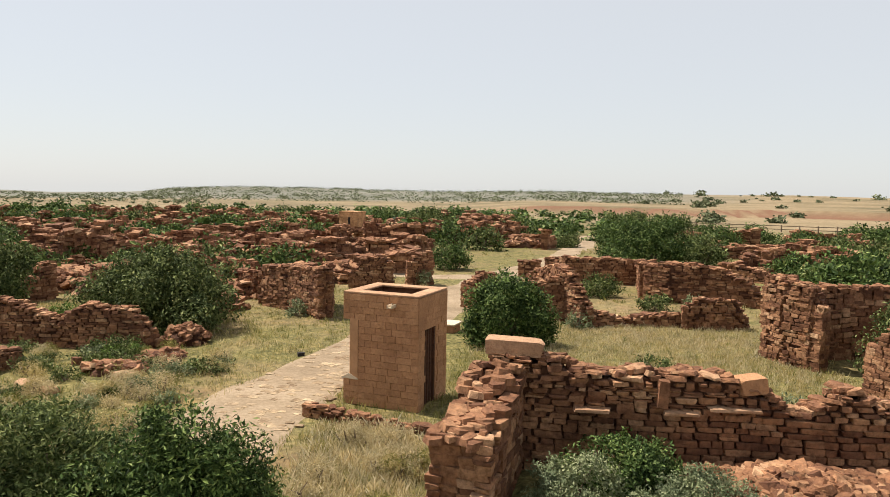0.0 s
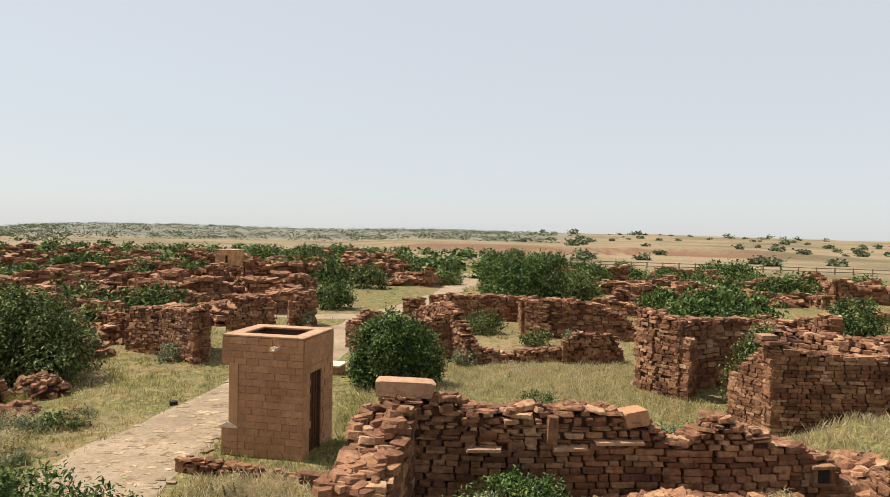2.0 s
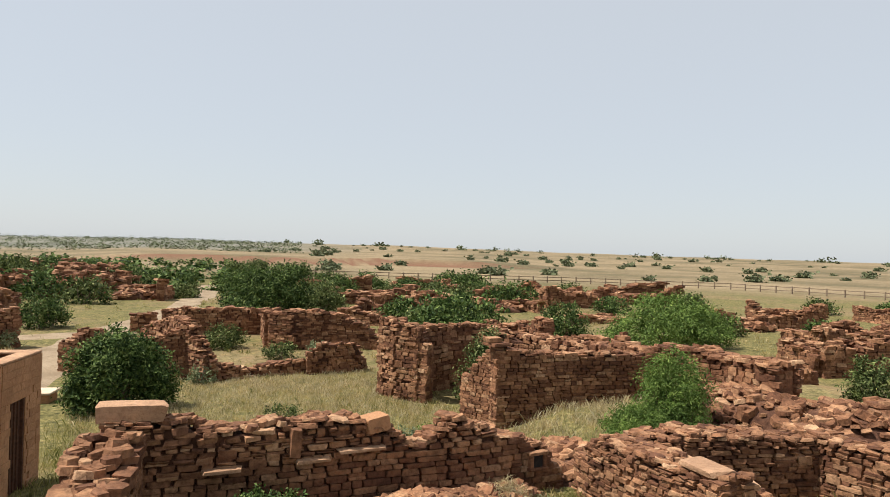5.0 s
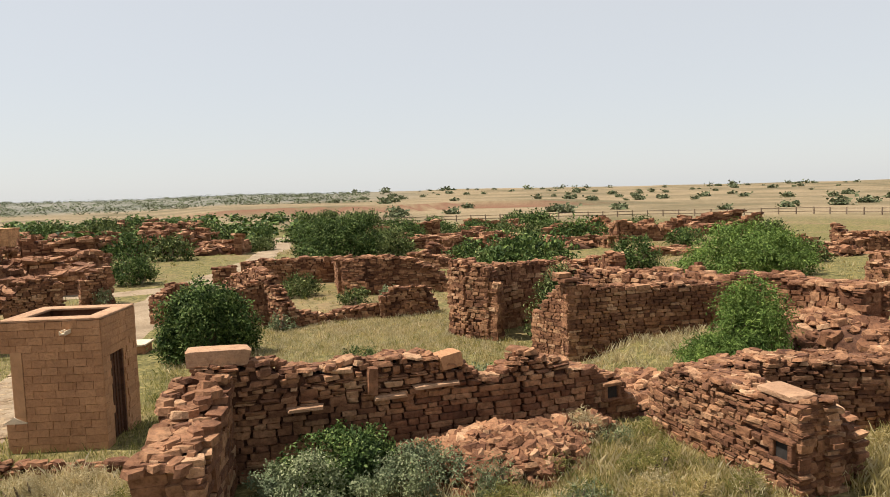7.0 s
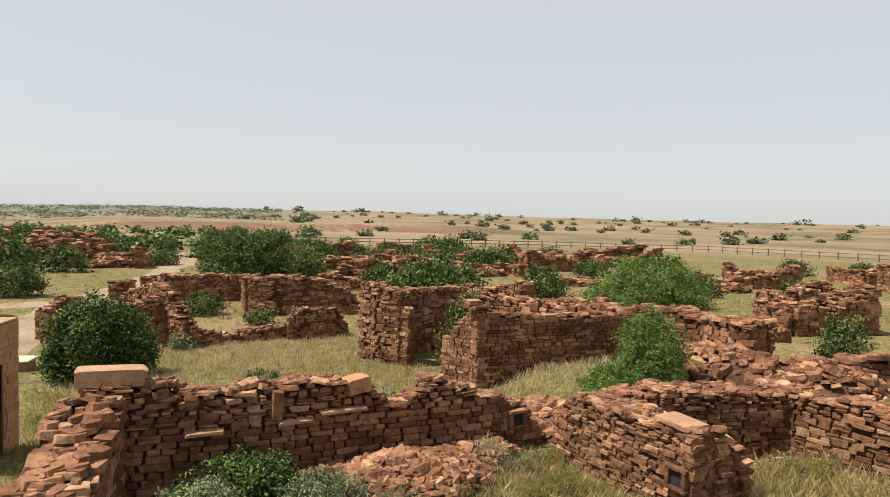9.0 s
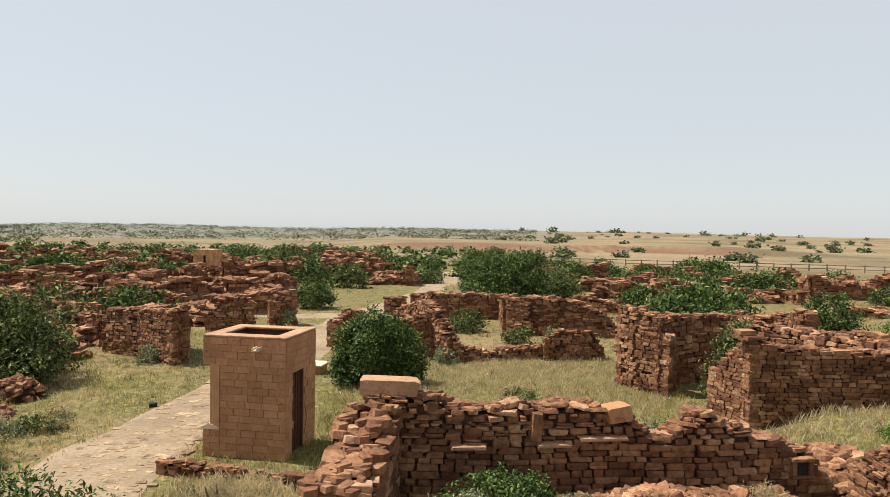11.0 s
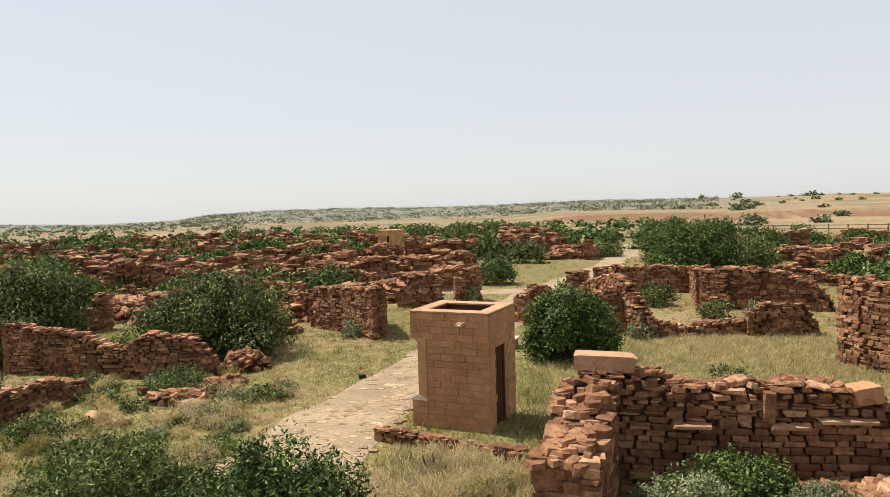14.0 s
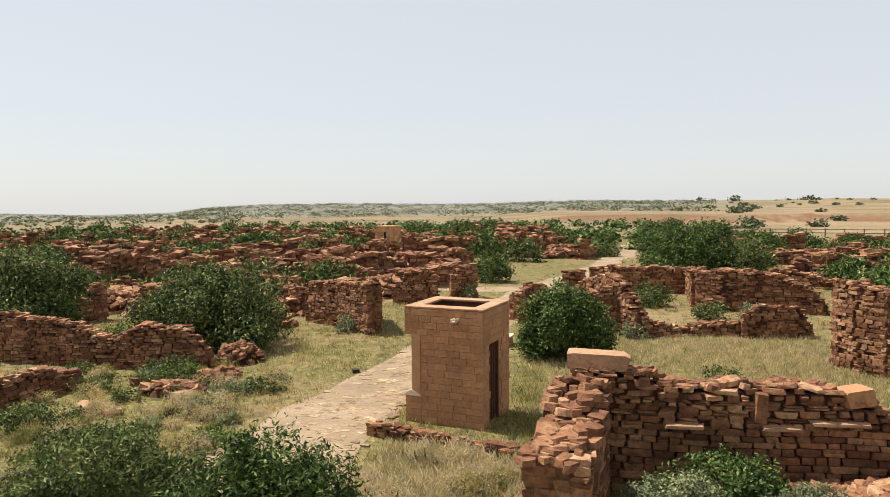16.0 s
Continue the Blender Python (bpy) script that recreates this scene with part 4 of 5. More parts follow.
# ======== ruins along the left of the lane ========
wall([(-9.6, 34.2, 1.3), (-9.2, 32.7, 1.8), (-7.3, 31.3, 1.95), (-5.7, 29.6, 2.1)], 0.7, -0.1, 0.114, 0.32, (1, -1), singles=120, seed=61, rough=0.07, cap=1.6, label="curving field-stone house wall, tall at the end")
wall([(-5.6, 29.6, 2.1), (-5.9, 31.2, 1.6), (-6.4, 33.0, 1.4)], 0.6, -0.1, 0.114, 0.32, (1, -1), seed=62)
wall([(-13.6, 37.8, 1.1), (-11.6, 36.0, 1.2), (-9.6, 34.3, 1.3)], 0.6, -0.1, 0.114, 0.34, (1, -1), seed=63)
wall([(-6.3, 38.3, 0.8), (-5.4, 38.2, 1.7), (-4.4, 38.2, 1.95), (-4.0, 38.3, 1.5)], 0.6, -0.1, 0.114, 0.30, (1, -1), singles=50, seed=64)
wall([(-3.4, 40.3, 1.3), (-2.8, 40.5, 1.75), (-2.1, 40.9, 1.95)], 0.6, -0.1, 0.114, 0.32, (1, -1), singles=40, seed=65)
wall([(-13.6, 15.0, 0.9), (-13.7, 17.4, 0.88), (-13.3, 19.8, 0.75), (-12.9, 20.7, 0.5)], 0.55, -0.1, 0.091, 0.30, (1, -1), singles=240, seed=66, rough=0.03, cap=1.2, label="long low garden wall of coursed sandstone")
wall([(-14.4, 9.0, 0.95), (-13.9, 12.0, 0.95), (-13.6, 15.0, 0.9)], 0.55, -0.1, 0.091, 0.30, (1, -1), singles=60, seed=67, rough=0.03)
wall([(-17.9, 24.0, 1.75), (-17.0, 24.0, 1.6), (-14.6, 23.5, 1.4), (-13.1, 23.3, 0.9), (-12.6, 23.3, 1.3), (-12.2, 23.35, 1.45), (-10.9, 23.6, 1.35), (-10.35, 23.6, 0.8), (-10.1, 23.5, 0.3)], 0.6, -0.1, 0.095, 0.28, (1, -1), singles=300, seed=68, rough=0.06, cap=1.6, label="broken yard wall of thin sandstone courses")
heap(-9.3, 24.3, 0.75, 0.6, 0.75, 110, 69, 0.26, 110)
heap(-9.1, 21.8, 0.7, 1.2, 0.22, 60, 70, 0.26, 60)
heap(-9.6, 20.2, 0.9, 0.5, 0.35, 50, 71, 0.34, 50)
slab("boulder", -8.95, 19.6, 0.12, (0.75, 0.55, 0.3), 15, M_SILL, "pale flat boulder in the grass", 4)
slab("boulder", -11.2, 20.95, 0.13, (0.36, 0.28, 0.3), 20, M_STONE, "small squared block standing in the grass")
slab("boulder", -11.2, 18.6, 0.08, (0.8, 0.5, 0.22), -30, M_SILL, "pale flat boulder in the grass", 6)
slab("boulder", -10.2, 18.2, 0.08, (0.55, 0.5, 0.22), 40, M_SILL, "pale flat boulder in the grass", 6)
slab("boulder", -12.2, 15.6, 0.06, (0.6, 0.4, 0.2), 10, M_SILL, "pale flat boulder in the grass", 6)
slab("dark_rock", -4.87, 22.95, 0.07, (0.24, 0.18, 0.13), 20, M_DARK, "small dark rock lying on the lane")
wall([(-23.5, 22.9, 0.9), (-22.0, 22.5, 0.6), (-20.6, 22.2, 0.8), (-19.0, 21.9, 0.9), (-17.4, 21.6, 0.6)], 0.6, -0.1, 0.106, 0.28, (1, -1), singles=60, seed=72)
wall([(-27.6, 30.2, 1.2), (-26.0, 31.0, 1.3)], 0.9, -0.1, 0.2, 0.4, (1, -1), seed=73)
wall([(-33.5, 31.6, 2.1), (-30.5, 32.6, 2.1), (-29.0, 34.5, 2.2), (-28.5, 38.0, 1.9)], 0.6, -0.1, 0.122, 0.38, (1, -1), seed=74)
wall([(-17.6, 33.0, 1.5), (-15.5, 32.2, 1.7), (-13.6, 31.9, 1.5)], 0.7, -0.1, 0.122, 0.34, (1, -1), seed=75, cap=2.0)
heap(-17.0, 35.5, 3.2, 2.2, 1.8, 420, 76, 0.36, 0)
heap(-12.4, 34.0, 1.8, 1.5, 1.0, 160, 77, 0.34, 0)

# ======== the far village ========
def ruin(x, y, w, d, turn, h, seed, broken=0.5):
    """One roofless house: up to four broken walls and the spill inside."""
    g = np.random.default_rng(seed)
    root = new("ruined_house")
    tagged(root, "roofless sandstone house ruin with crumbling walls", "house ruin", "ruined houses")
    c_, s_ = math.cos(turn), math.sin(turn)

    def w2(u, v_):
        return x + u * c_ - v_ * s_, y + u * s_ + v_ * c_
    z0 = h1(x, y) - 0.15
    corners = [(-w / 2, -d / 2), (w / 2, -d / 2), (w / 2, d / 2), (-w / 2, d / 2)]
    hs = [h * (0.45 + 0.75 * g.random()) for _ in range(4)]
    for k in range(4):
        if g.random() < 0.16:
            continue
        a, b_ = corners[k], corners[(k + 1) % 4]
        pts = []
        for u in np.linspace(0, 1, 6):
            hh = hs[k] * (1 - u) + hs[(k + 1) % 4] * u
            hh *= 1 - broken * g.random() * (0.3 < u < 0.9)
            pts.append((*w2(a[0] + (b_[0] - a[0]) * u, a[1] + (b_[1] - a[1]) * u), z0 + max(0.25, hh)))
        wall(pts, 0.6 + 0.2 * g.random(), z0, 0.16 if y < 48 else 0.27, 0.45 if y < 48 else 0.72, (1, -1) if y < 48 or k % 2 else ((1,) if k == 0 else (-1,)), seed=seed * 7 + k, rough=0.12, far=True, parent=root, cap=1.2, name="wall")
    if g.random() < 0.75:
        heap(x + g.normal() * 0.4, y + g.normal() * 0.4, w * 0.4, d * 0.4, h * 0.45, int(14 * w * d * 0.38), seed, 0.45, far=True, parent=root)


def in_sight(x, y):
    """Whether a place stands before the far hut."""
    return 50 < y < 84 and abs(x + 0.185 * y - 0.6) < 2.4


taken = [(-7.5, 31, 6), (7.5, 36, 9), (13.5, 22, 7), (-14, 24, 8), (-5, 39, 4.5), (-16.5, 34, 4), (-29, 33, 5), (14, 55, 7), (-1.3, 48.5, 3), (30, 61, 6), (31, 31, 6), (26, 46, 4), (33, 21, 5), (-15, 84, 3), (50, 38, 6), (66, 36, 7)]
g = np.random.default_rng(77)
houses = 0
for _ in range(4000):
    if houses >= 104:
        break
    y = 27 + 92 * g.random() ** 1.15
    x = -0.95 * y + (1.6 * y) * g.random()
    if x > 8 + 0.1 * y and y > 62:
        continue
    if in_sight(x, y) or lane_gap(x, y) < 3.4 or x > 40 or math.hypot(x, y) > 128:
        continue
    if any(math.hypot(x - a, y - b_) < r_ + 0.7 for a, b_, r_ in taken):
        continue
    if x > 3 and g.random() < 0.72:
        continue
    w, d = 3.2 + 3.2 * g.random(), 2.8 + 2.4 * g.random()
    ruin(x, y, w, d, radians(-17) + 0.25 * g.normal(), 1.5 + 0.9 * g.random(), 200 + houses)
    taken.append((x, y, 0.42 * max(w, d)))
    houses += 1
for k in range(70):
    y = 30 + 62 * g.random()
    x = -0.9 * y + (0.88 * y - 4) * g.random()
    if lane_gap(x, y) < 2.5 or any(math.hypot(x - a, y - b_) < min(r_, 3.5) for a, b_, r_ in taken[:16]):
        continue
    s_ = 1.0 + 1.6 * g.random()
    heap(x, y, s_ * 1.3, s_, 0.5 + 0.8 * g.random(), int(52 * s_ * s_), 700 + k, 0.42, far=True, label="low spill of fallen sandstone between the ruins")
# the ruins that stand out on the right
for k, (x, y, w, d, tn, h) in enumerate(((31.5, 62, 11, 4.5, -0.2, 2.0), (24.5, 64, 6, 3, -0.1, 1.3), (33.5, 21.8, 4.2, 2.6, -0.35, 2.3), (51.5, 37.5, 4.5, 3, -0.2, 1.8), (67, 36, 8, 4, -0.3, 1.7), (60, 29, 5, 4, -0.3, 2.0),
                                        (42, 62, 5, 4, -0.2, 1.9), (48, 56, 4, 3, -0.2, 1.7), (37, 44, 5, 3, -0.2, 0.8), (24, 33, 5, 4, -0.2, 1.3), (21.5, 27.5, 4, 3.4, -0.2, 1.7), (56, 58, 7, 3, -0.2, 2.0), (20, 69, 7, 3.4, -0.2, 1.6), (28, 68, 6, 3.2, -0.15, 1.7), (36, 70, 6, 3.6, -0.2, 1.6), (26, 55, 5.5, 3.4, -0.2, 1.5), (34, 52, 5, 3, -0.25, 1.4), (44, 57, 5, 3.4, -0.2, 1.8), (29, 84, 8, 3.6, -0.2, 1.6), (39, 80, 6, 3.4, -0.2, 1.6), (40, 26, 4.5, 3, -0.3, 1.6), (46, 36, 5, 3, -0.3, 1.4), (24, 20, 4, 3, -0.3, 1.3))):
    ruin(x, y, w, d, tn, h, 400 + k, 0.4)


def far_kiosk():
    root = new("far_kiosk")
    root.matrix_world = pose(-15.0, 84, h1(-15.0, 84), 0, 0, -17)
    tagged(root, "small plain tan stone hut with one slit window", "hut")
    bm = box_bm((2.4, 2.4, 2.9), (0, 0, 1.4), 0.02)
    part("body", bm, M_FAR, root)
    part("parapet", box_bm((2.5, 2.5, 0.16), (0, 0, 2.86), 0.02), M_FAR, root)
    # black box on the face paints the window's inner shade
    part("slit_window", box_bm((0.28, 0.06, 1.1), (0.2, -1.2, 1.7)), M_DARK, root, "black panel standing for the shaded slit window")


far_kiosk()

# ======== bushes ========
DEEP = "dense dark green desert bush beside the ruins"
bush(-3.05, 9.8, 1.65, 1.35, 2.6, 50000, 0.085, M_LEAF, 101, 12, label="broad dark green bush with narrow leaves", slim=0.36)
bush(-5.0, 10.1, 1.65, 1.35, 2.5, 46000, 0.085, M_LEAF_OLIVE, 102, 10, label="broad olive bush with narrow leaves", slim=0.36)
# darker leaf colour paints the shaded part of the enclosure shrub
bush(3.3, 12.0, 1.1, 0.7, 0.95, 9000, 0.065, M_LEAF, 103, 9, label="grey-green shrub growing inside the enclosure", slim=0.55)
# paler leaf colour paints the shrub's lit right part
bush(4.2, 11.3, 0.95, 0.75, 0.75, 9000, 0.05, M_LEAF_GREY, 127, 6, label="lit side of the enclosure shrub, painted in pale leaves", slim=0.5)
bush(2.5, 11.5, 0.9, 0.7, 0.85, 8000, 0.05, M_LEAF_GREY, 104, 6, label="grey-green shrub growing inside the enclosure", slim=0.55)
bush(13.4, 14.4, 1.2, 1.0, 0.85, 6000, 0.11, M_LEAF_BRIGHT, 126, 7, z0=0.75, label="low bright green bush among fallen stone", slim=0.25, droop=0.5)
bush(14.9, 14.9, 1.3, 1.1, 2.2, 14000, 0.11, M_LEAF_BRIGHT, 105, 9, z0=0.75, label="bright green drooping bush among fallen stone", slim=0.25, droop=0.5)
bush(1.85, 25.5, 1.7, 1.4, 2.6, 23000, 0.13, M_LEAF, 106, 9, label=DEEP)
bush(-11.6, 27.2, 3.5, 2.5, 3.2, 38000, 0.15, M_LEAF_OLIVE, 107, 11, label="big spreading green bush behind the yard wall", droop=0.45)
bush(-18.9, 26.0, 2.9, 2.2, 3.8, 36000, 0.15, M_LEAF_OLIVE, 108, 11, label="big drooping olive bush behind the yard wall", droop=0.7)
bush(-1.3, 48.6, 1.7, 1.6, 2.15, 5000, 0.16, M_LEAF, 109, 8, label=DEEP)
bush(13.9, 55.0, 3.9, 3.0, 3.8, 19000, 0.21, M_LEAF, 110, 13, label="large rounded green bush by the lane")
bush(12.4, 60.5, 1.7, 1.6, 3.2, 6000, 0.2, M_LEAF, 111, 8, label=DEEP)
bush(17.6, 53.5, 1.8, 1.6, 2.4, 4500, 0.2, M_LEAF_OLIVE, 112, 7, label=DEEP)
bush(31.5, 30.5, 4.9, 3.2, 3.2, 24000, 0.17, M_LEAF_BRIGHT, 113, 14, label="broad bright green bush among low ruins")
bush(26.5, 34.5, 1.9, 1.6, 2.4, 5000, 0.18, M_LEAF, 114, 8, label=DEEP)
bush(25.8, 46, 2.4, 2.0, 2.1, 11000, 0.14, M_LEAF, 115, 9, label=DEEP)
bush(13.6, 22.2, 1.1, 0.9, 2.75, 6000, 0.11, M_LEAF_OLIVE, 116, 8, label="green bush growing inside the roofless room")
bush(7.2, 37.8, 1.5, 1.2, 1.2, 3000, 0.14, M_LEAF_OLIVE, 117, 7, label="low green shrub inside the enclosure")
bush(9.1, 33.5, 0.9, 0.8, 0.8, 1500, 0.12, M_LEAF_OLIVE, 118, 5, label="low green shrub inside the enclosure")
bush(21.2, 13.2, 0.9, 0.8, 1.7, 3200, 0.12, M_LEAF_OLIVE, 119, 6, z0=0.9, label="slender green shrub on the stone bank")
bush(-18.4, 20.6, 1.7, 0.9, 0.85, 5000, 0.10, M_LEAF_OLIVE, 128, 7, label="green weeds in front of the low ruined wall")
bush(-20.6, 20.9, 1.2, 0.8, 0.7, 3500, 0.10, M_LEAF_OLIVE, 129, 6, label="green weeds in front of the low ruined wall")
bush(-24.5, 24.0, 1.6, 1.4, 1.2, 3500, 0.13, M_LEAF_OLIVE, 120, 6, label="low olive shrub in the grass")
bush(-14.8, 26.2, 0.8, 0.6, 0.9, 1400, 0.11, M_LEAF_BRIGHT, 121, 5, label="low green weeds behind the wall")
bush(-7.2, 20.6, 0.9, 0.6, 0.35, 900, 0.10, M_LEAF_OLIVE, 122, 5, label="low weeds at the lane's edge")
bush(-11.3, 17.0, 1.4, 0.9, 0.55, 2200, 0.10, M_LEAF_OLIVE, 123, 6, label="low green weeds in the grass")
bush(-9.0, 15.2, 1.6, 1.1, 0.7, 3000, 0.10, M_LEAF_OLIVE, 124, 7, label="low green weeds in the grass")
bush(-10.8, 22.4, 1.0, 0.7, 0.6, 1800, 0.10, M_LEAF_OLIVE, 125, 6, label="low green weeds below the yard wall")

for k, (x, y, s_) in enumerate(((19, 74, 1.7), (22.5, 71, 1.5), (27, 77, 1.9), (31, 70, 1.4), (35, 74, 1.8), (39, 67, 1.5), (43, 72, 1.6), (47, 62, 1.5), (37, 56, 1.4), (52, 66, 1.7), (44, 50, 1.3), (57, 52, 1.5),
                                (16, 84, 1.7), (23, 88, 1.6), (30, 90, 1.9), (20, 64, 1.3), (12, 92, 1.6), (66, 44, 1.4), (71, 40, 1.3), (40, 34, 1.1), (45, 30, 1.2), (9.5, 72, 1.3))):
    bush(x, y, s_ * 1.3, s_ * 1.15, s_ * 1.1, int(1150 * s_), 0.27, (M_LEAF, M_LEAF_OLIVE)[k % 2], 800 + k, 7, label="rounded green bush on the edge of the ruins")
g = np.random.default_rng(58)
for k in range(54):
    if k < 50:
        x, y = -15 + 8.6 * g.random(), 12.5 + 10 * g.random()
    else:
        x, y = 3 + 7 * g.random(), 15 + 11 * g.random()
    s_ = 0.22 + 0.42 * g.random()
    bush(x, y, s_ * 1.3, s_, s_ * 0.75, int(700 * s_ + 200), 0.085, (M_LEAF_OLIVE, M_LEAF_BRIGHT, M_LEAF_OLIVE, M_LEAF_GREY)[k % 4], 600 + k, 5, label="low straggling weed in dry grass", name="weed", group="weeds")
# straggling tufts of seeding grass and weeds close by
for k, (x0, x1, y0, y1, n_) in enumerate(((5.0, 8.9, 8.2, 12.0, 30), (10.4, 13.0, 6.2, 9.2, 16), (-2.2, 0.5, 10.5, 16.2, 30), (-13.0, -6.6, 12.0, 23.0, 70), (-4.5, -1.5, 8.0, 9.0, 4))):
    for m_ in range(n_):
        x, y, s_ = x0 + (x1 - x0) * g.random(), y0 + (y1 - y0) * g.random(), 0.2 + 0.3 * g.random()
        if lane_gap(x, y) < 0.2:
            continue
        bush(x, y, s_, s_ * 0.9, s_ * (0.7 + 0.5 * g.random()), int(1100 * s_ + 250), 0.085, (M_STRAW, M_GRASS_GREEN, M_GRASS, M_LEAF_GREY if k < 2 else M_STRAW)[m_ % 4],
             2000 + 50 * k + m_, 5, label="wispy tuft of seeding grass and weeds", name="weed", group="weeds", slim=0.11)
for k, (x, y, s_) in enumerate(((-2.3, 40.2, 0.6), (10.9, 33.6, 0.55), (12.2, 32.4, 0.5), (-17.6, 21.3, 0.6), (-16.6, 21.6, 0.4), (13.6, 23.0, 0.4), (4.9, 29.0, 0.5), (-6.9, 30.0, 0.5))):
    bush(x, y, s_, s_, s_ * 1.5, 700, 0.11, M_LEAF_GREY, 130 + k, 5, label="small silvery shrub in the grass", group="silver shrubs")
g = np.random.default_rng(55)
placed = 0
for _ in range(3000):
    if placed >= 118:
        break
    y = 36 + 105 * g.random() ** 1.0
    x = -0.85 * y + 1.55 * y * g.random()
    if lane_gap(x, y) < (4.5 if y < 75 else 2.5) or (x > 0 and lane_gap(x, y) < 7 and y < 90) or math.hypot(x, y) > 150 or in_sight(x, y) or (-0.24 * y < x < 4 and y < 60) or (y > 95 and x > 30) or (x > 20 and g.random() < 0.45):
        continue
    if any(math.hypot(x - a, y - b_) < min(r_, 3) for a, b_, r_ in taken[:16]):
        continue
    s_ = 1.0 + 1.5 * g.random()
    bush(x, y, s_ * 1.25, s_ * 1.1, s_ * (0.95 + 0.25 * g.random()), int(620 * s_), 0.31 + 0.001 * y, (M_LEAF, M_LEAF, M_LEAF_OLIVE)[placed % 3], 500 + placed, 7, label="rounded green bush in the ruined village")
    placed += 1


# far scrub: specks of green over the slope and the plain, distance haze in the far leaf colour
def scrub(name, n_, r0, r1, a0, a1, size, mat, seed, label, per=34, flat=0.75, leaf=0.5):
    g_ = np.random.default_rng(seed)
    rad = r0 + (r1 - r0) * g_.random(n_)
    ang = np.radians(a0 + (a1 - a0) * g_.random(n_))
    x, y = rad * np.sin(ang), rad * np.cos(ang)
    s_ = size * (0.5 + 0.9 * g_.random(n_))
    z = height(x, y) - 0.12 * s_
    vs, fs = [], []
    v0, f0 = leaves(g_, [(0, 0, 0.5), (0.4, 0.2, 0.4), (-0.4, -0.1, 0.4)], [(0.6, 0.6, 0.5), (0.4, 0.4, 0.4), (0.4, 0.4, 0.4)], per, leaf, 0.9)
    v1, f1 = leaves(g_, [(0, 0, 0.45), (0.5, -0.2, 0.3), (-0.3, 0.3, 0.5)], [(0.5, 0.5, 0.45), (0.4, 0.4, 0.3), (0.4, 0.4, 0.5)], per, leaf, 0.9)
    at = 0
    for k in range(n_):
        v_, f_ = (v0, f0) if k % 2 else (v1, f1)
        c_, q = math.cos(k * 1.7), math.sin(k * 1.7)
        r_ = np.array([[c_, -q, 0], [q, c_, 0], [0, 0, flat]])
        vs.append((v_ @ r_.T) * s_[k] + (x[k], y[k], z[k]))
        fs.append(f_ + at)
        at += len(v_)
    return tagged(new(name, mesh_of(name, np.concatenate(vs), np.concatenate(fs), mat)), label, "scrub", kind="stuff")


scrub("hill_scrub", 2100, 340, 800, -27, 16, 2.0, M_LEAF_HAZED, 301, "scattered scrub bushes dotting the far slope", 15)
scrub("far_scrub_left", 620, 250, 700, -55, -22, 1.7, M_LEAF_HAZED, 302, "hazy scrub over the far lowland", 30, 0.75, 0.42)
scrub("plain_scrub", 120, 150, 800, 12, 62, 2.2, M_LEAF_HAZED, 303, "lone bushes on the dry plain", 120, 0.75, 0.42)
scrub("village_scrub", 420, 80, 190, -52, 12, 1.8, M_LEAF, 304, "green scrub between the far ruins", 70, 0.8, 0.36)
scrub("horizon_trees", 26, 640, 760, 14, 60, 3.4, M_LEAF_HAZED, 305, "dark trees along the horizon", 60, 0.8)


# ======== the fence on the plain ========
def fence():
    root = new("fence")
    tagged(root, "long low timber rail fence across the dry plain", "fence")
    pts = [(30, 122), (60, 108), (78, 100), (98, 81), (101, 61), (108, 40)]
    s = [0]
    for a, b_ in zip(pts, pts[1:]):
        s.append(s[-1] + math.dist(a, b_))
    post = box_bm((0.16, 0.16, 1.25), (0, 0, 0.55), 0.02)
    me = bpy.data.meshes.new("post")
    post.to_mesh(me)
    post.free()
    me.materials.append(M_BARK)
    n_ = int(s[-1] / 2.6)
    q = [(float(np.interp(k * 2.6, s, [p[0] for p in pts])), float(np.interp(k * 2.6, s, [p[1] for p in pts]))) for k in range(n_)]
    for x, y in q:
        o = new("post", me)
        o.matrix_basis = pose(x, y, h1(x, y))
        o.parent = root
    for a, b_ in zip(q, q[1:]):
        for z in (0.45, 1.0):
            z0, z1 = h1(*a) + z, h1(*b_) + z
            o = part("rail", box_bm((math.dist(a, b_), 0.08, 0.11)), M_BARK, root)
            o.matrix_basis = pose((a[0] + b_[0]) / 2, (a[1] + b_[1]) / 2, (z0 + z1) / 2, 0, 0, math.degrees(math.atan2(b_[1] - a[1], b_[0] - a[0])))


fence()

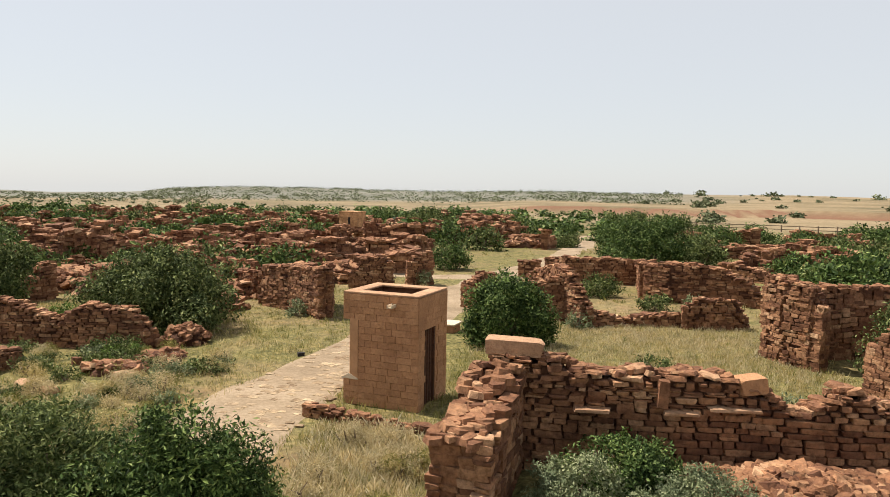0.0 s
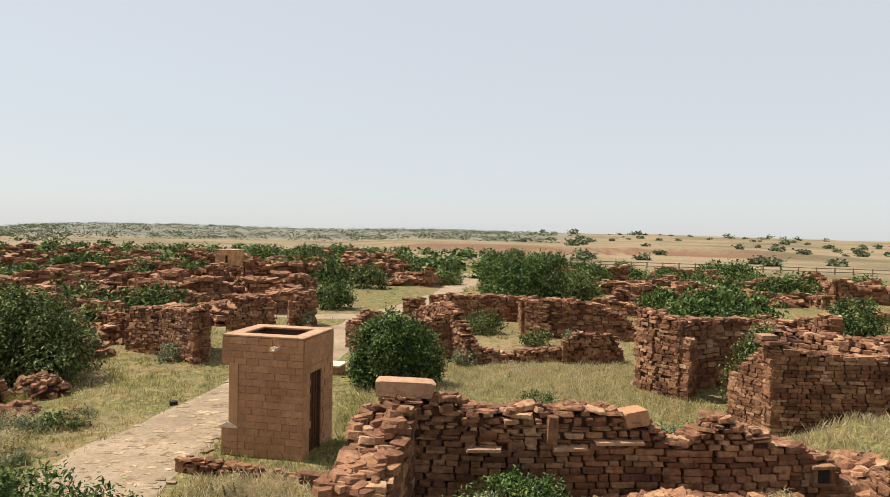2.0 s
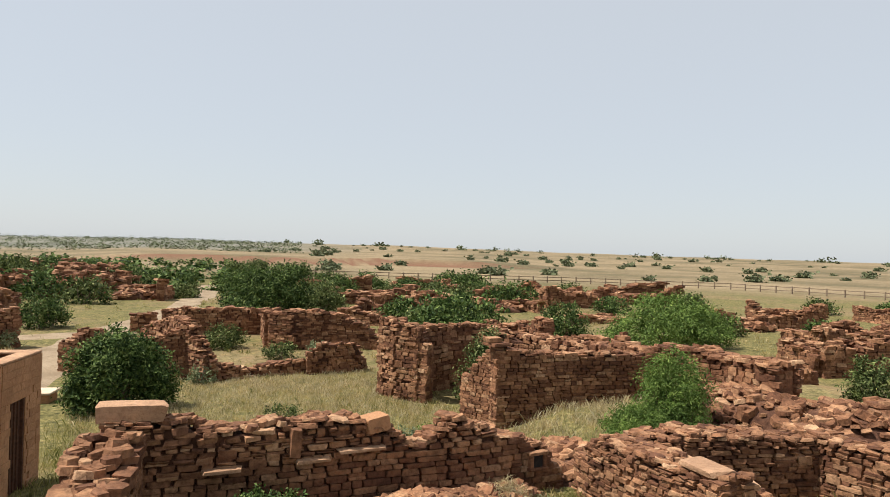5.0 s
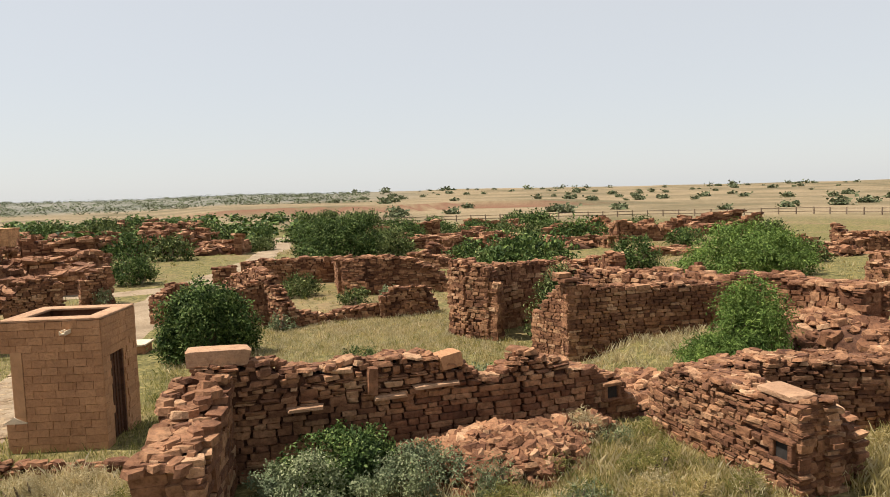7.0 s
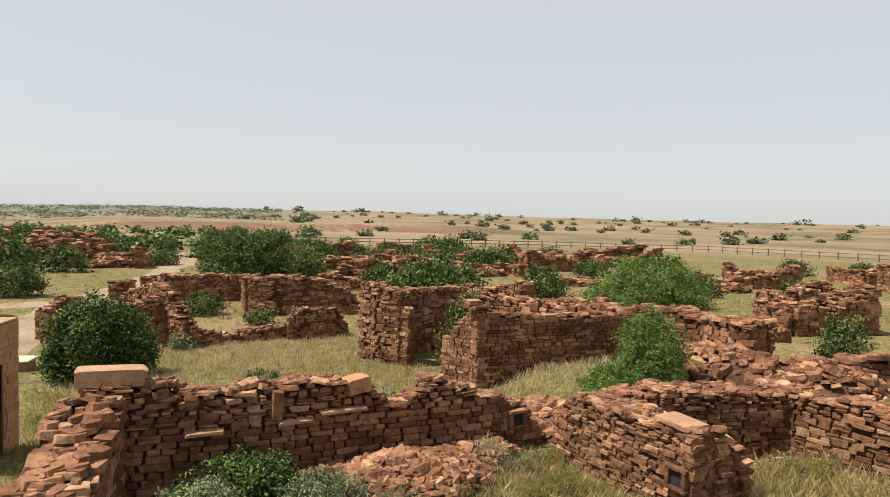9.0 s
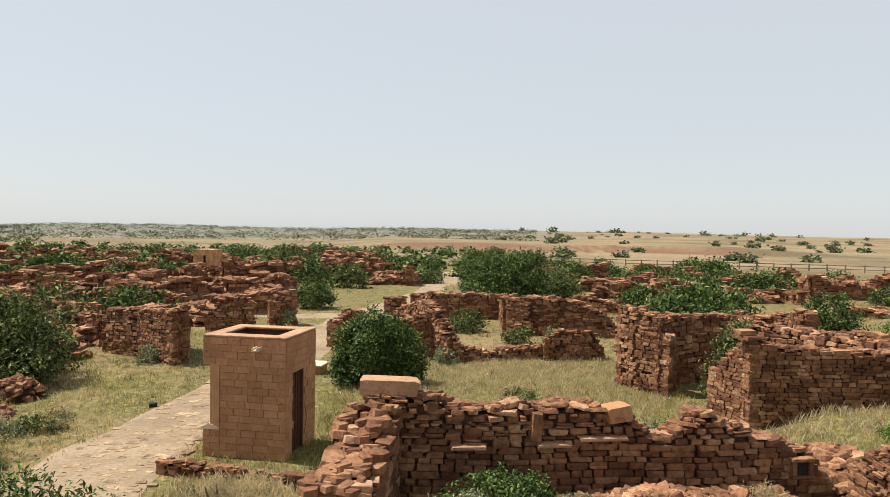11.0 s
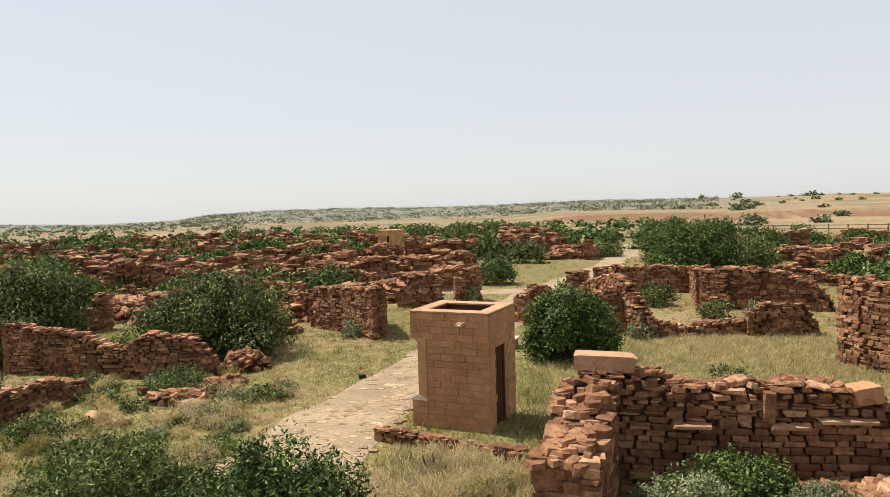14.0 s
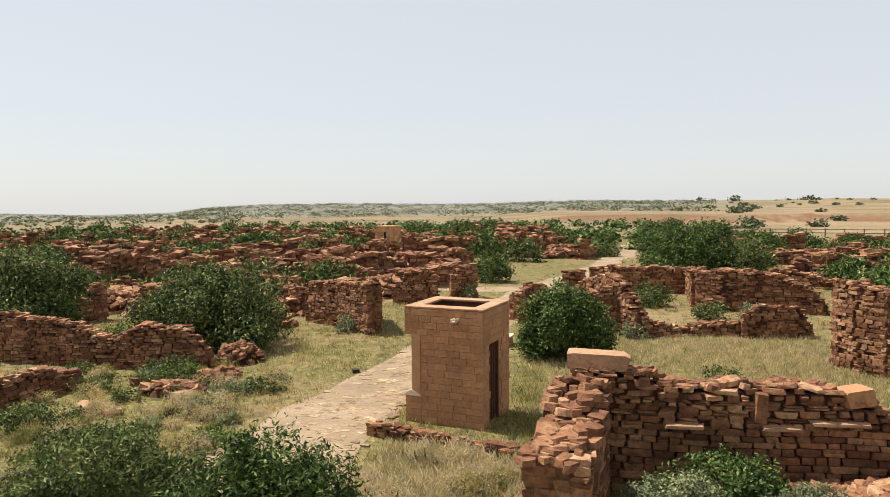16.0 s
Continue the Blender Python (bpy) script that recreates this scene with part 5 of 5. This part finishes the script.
# ======== grass ========
meadow("grass_left", -24, -2, 8, 34, 64000, 0.17, 0.007, M_GRASS_GREEN, 71, -0.5, "yellow-green grass beside the lane")
meadow("grass_left_dry", -26, -2, 9, 42, 70000, 0.22, 0.006, M_GRASS, 72, -0.1, "dry yellow grass beside the lane")
meadow("grass_near", -2.6, 1.2, 8.5, 16.5, 34000, 0.28, 0.003, M_STRAW, 73, -0.25, "tall bleached grass tufts")
meadow("grass_near_green", -2.6, 1.0, 8.5, 24, 30000, 0.2, 0.0035, M_GRASS_GREEN, 74, -0.2, "green grass by the booth")
meadow("grass_court", 0.6, 12, 13.8, 30, 56000, 0.16, 0.006, M_GRASS, 75, -0.5, "dry yellow grass filling the court")
meadow("grass_court_straw", 0.6, 12, 13.8, 30, 70000, 0.2, 0.005, M_STRAW, 83, -0.2, "bleached grass in the court")
meadow("grass_court_green", 0.3, 12, 13.8, 36, 40000, 0.20, 0.006, M_GRASS_GREEN, 76, 0.15, "green tufts in the court")
meadow("grass_inner_green", 5.2, 9.0, 7.0, 12.2, 20000, 0.18, 0.0035, M_GRASS_GREEN, 84, -0.1, "green tufts inside the enclosure")
meadow("grass_inner", 5.2, 9.0, 7.0, 12.2, 24000, 0.2, 0.0035, M_GRASS, 77, -0.3, "rank grass inside the enclosure")
meadow("grass_inner_dry", 4.0, 9.0, 6.6, 11.8, 24000, 0.24, 0.0035, M_STRAW, 78, -0.1, "dry grass inside the enclosure")
meadow("grass_room", 10.1, 13.4, 5.5, 9.4, 24000, 0.36, 0.0035, M_GRASS, 79, -0.2, "rank dry grass between the walls")
meadow("grass_room_back", 11.6, 17, 14.5, 18.2, 7000, 0.28, 0.004, M_STRAW, 80, -0.1, "dry grass at the foot of the house wall")
meadow("grass_far_right", 10, 45, 24, 75, 26000, 0.26, 0.018, M_GRASS, 81, 0.0, "dry grass between far ruins")
meadow("grass_far_left", -50, 12, 34, 90, 28000, 0.25, 0.018, M_GRASS_GREEN, 82, 0.15, "grass between far ruins")

# flat stones worn into the lane
g = np.random.default_rng(91)
stones = []
for _ in range(260):
    y = 13.5 + 14 * g.random()
    p = np.array(LANE)
    cx, w = np.interp(y, p[:, 1], p[:, 0]), np.interp(y, p[:, 1], p[:, 2])
    x = cx + (g.random() ** 0.6 - 0.5) * (w - 0.3)
    ln = 0.16 + 0.22 * g.random()
    stones.append((np.array([x, y, h1(x, y) + 0.027]), turn_matrix(radians(-17) + g.normal() * 0.25, 0, 0), np.array([ln, ln * 0.7, 0.028 + 0.012 * g.random()])))
lane_stones = joined_stones("lane_stones", stones, None, M_COBBLE)
tagged(lane_stones, "flat worn paving stones showing through the sand", "paving", kind="stuff")
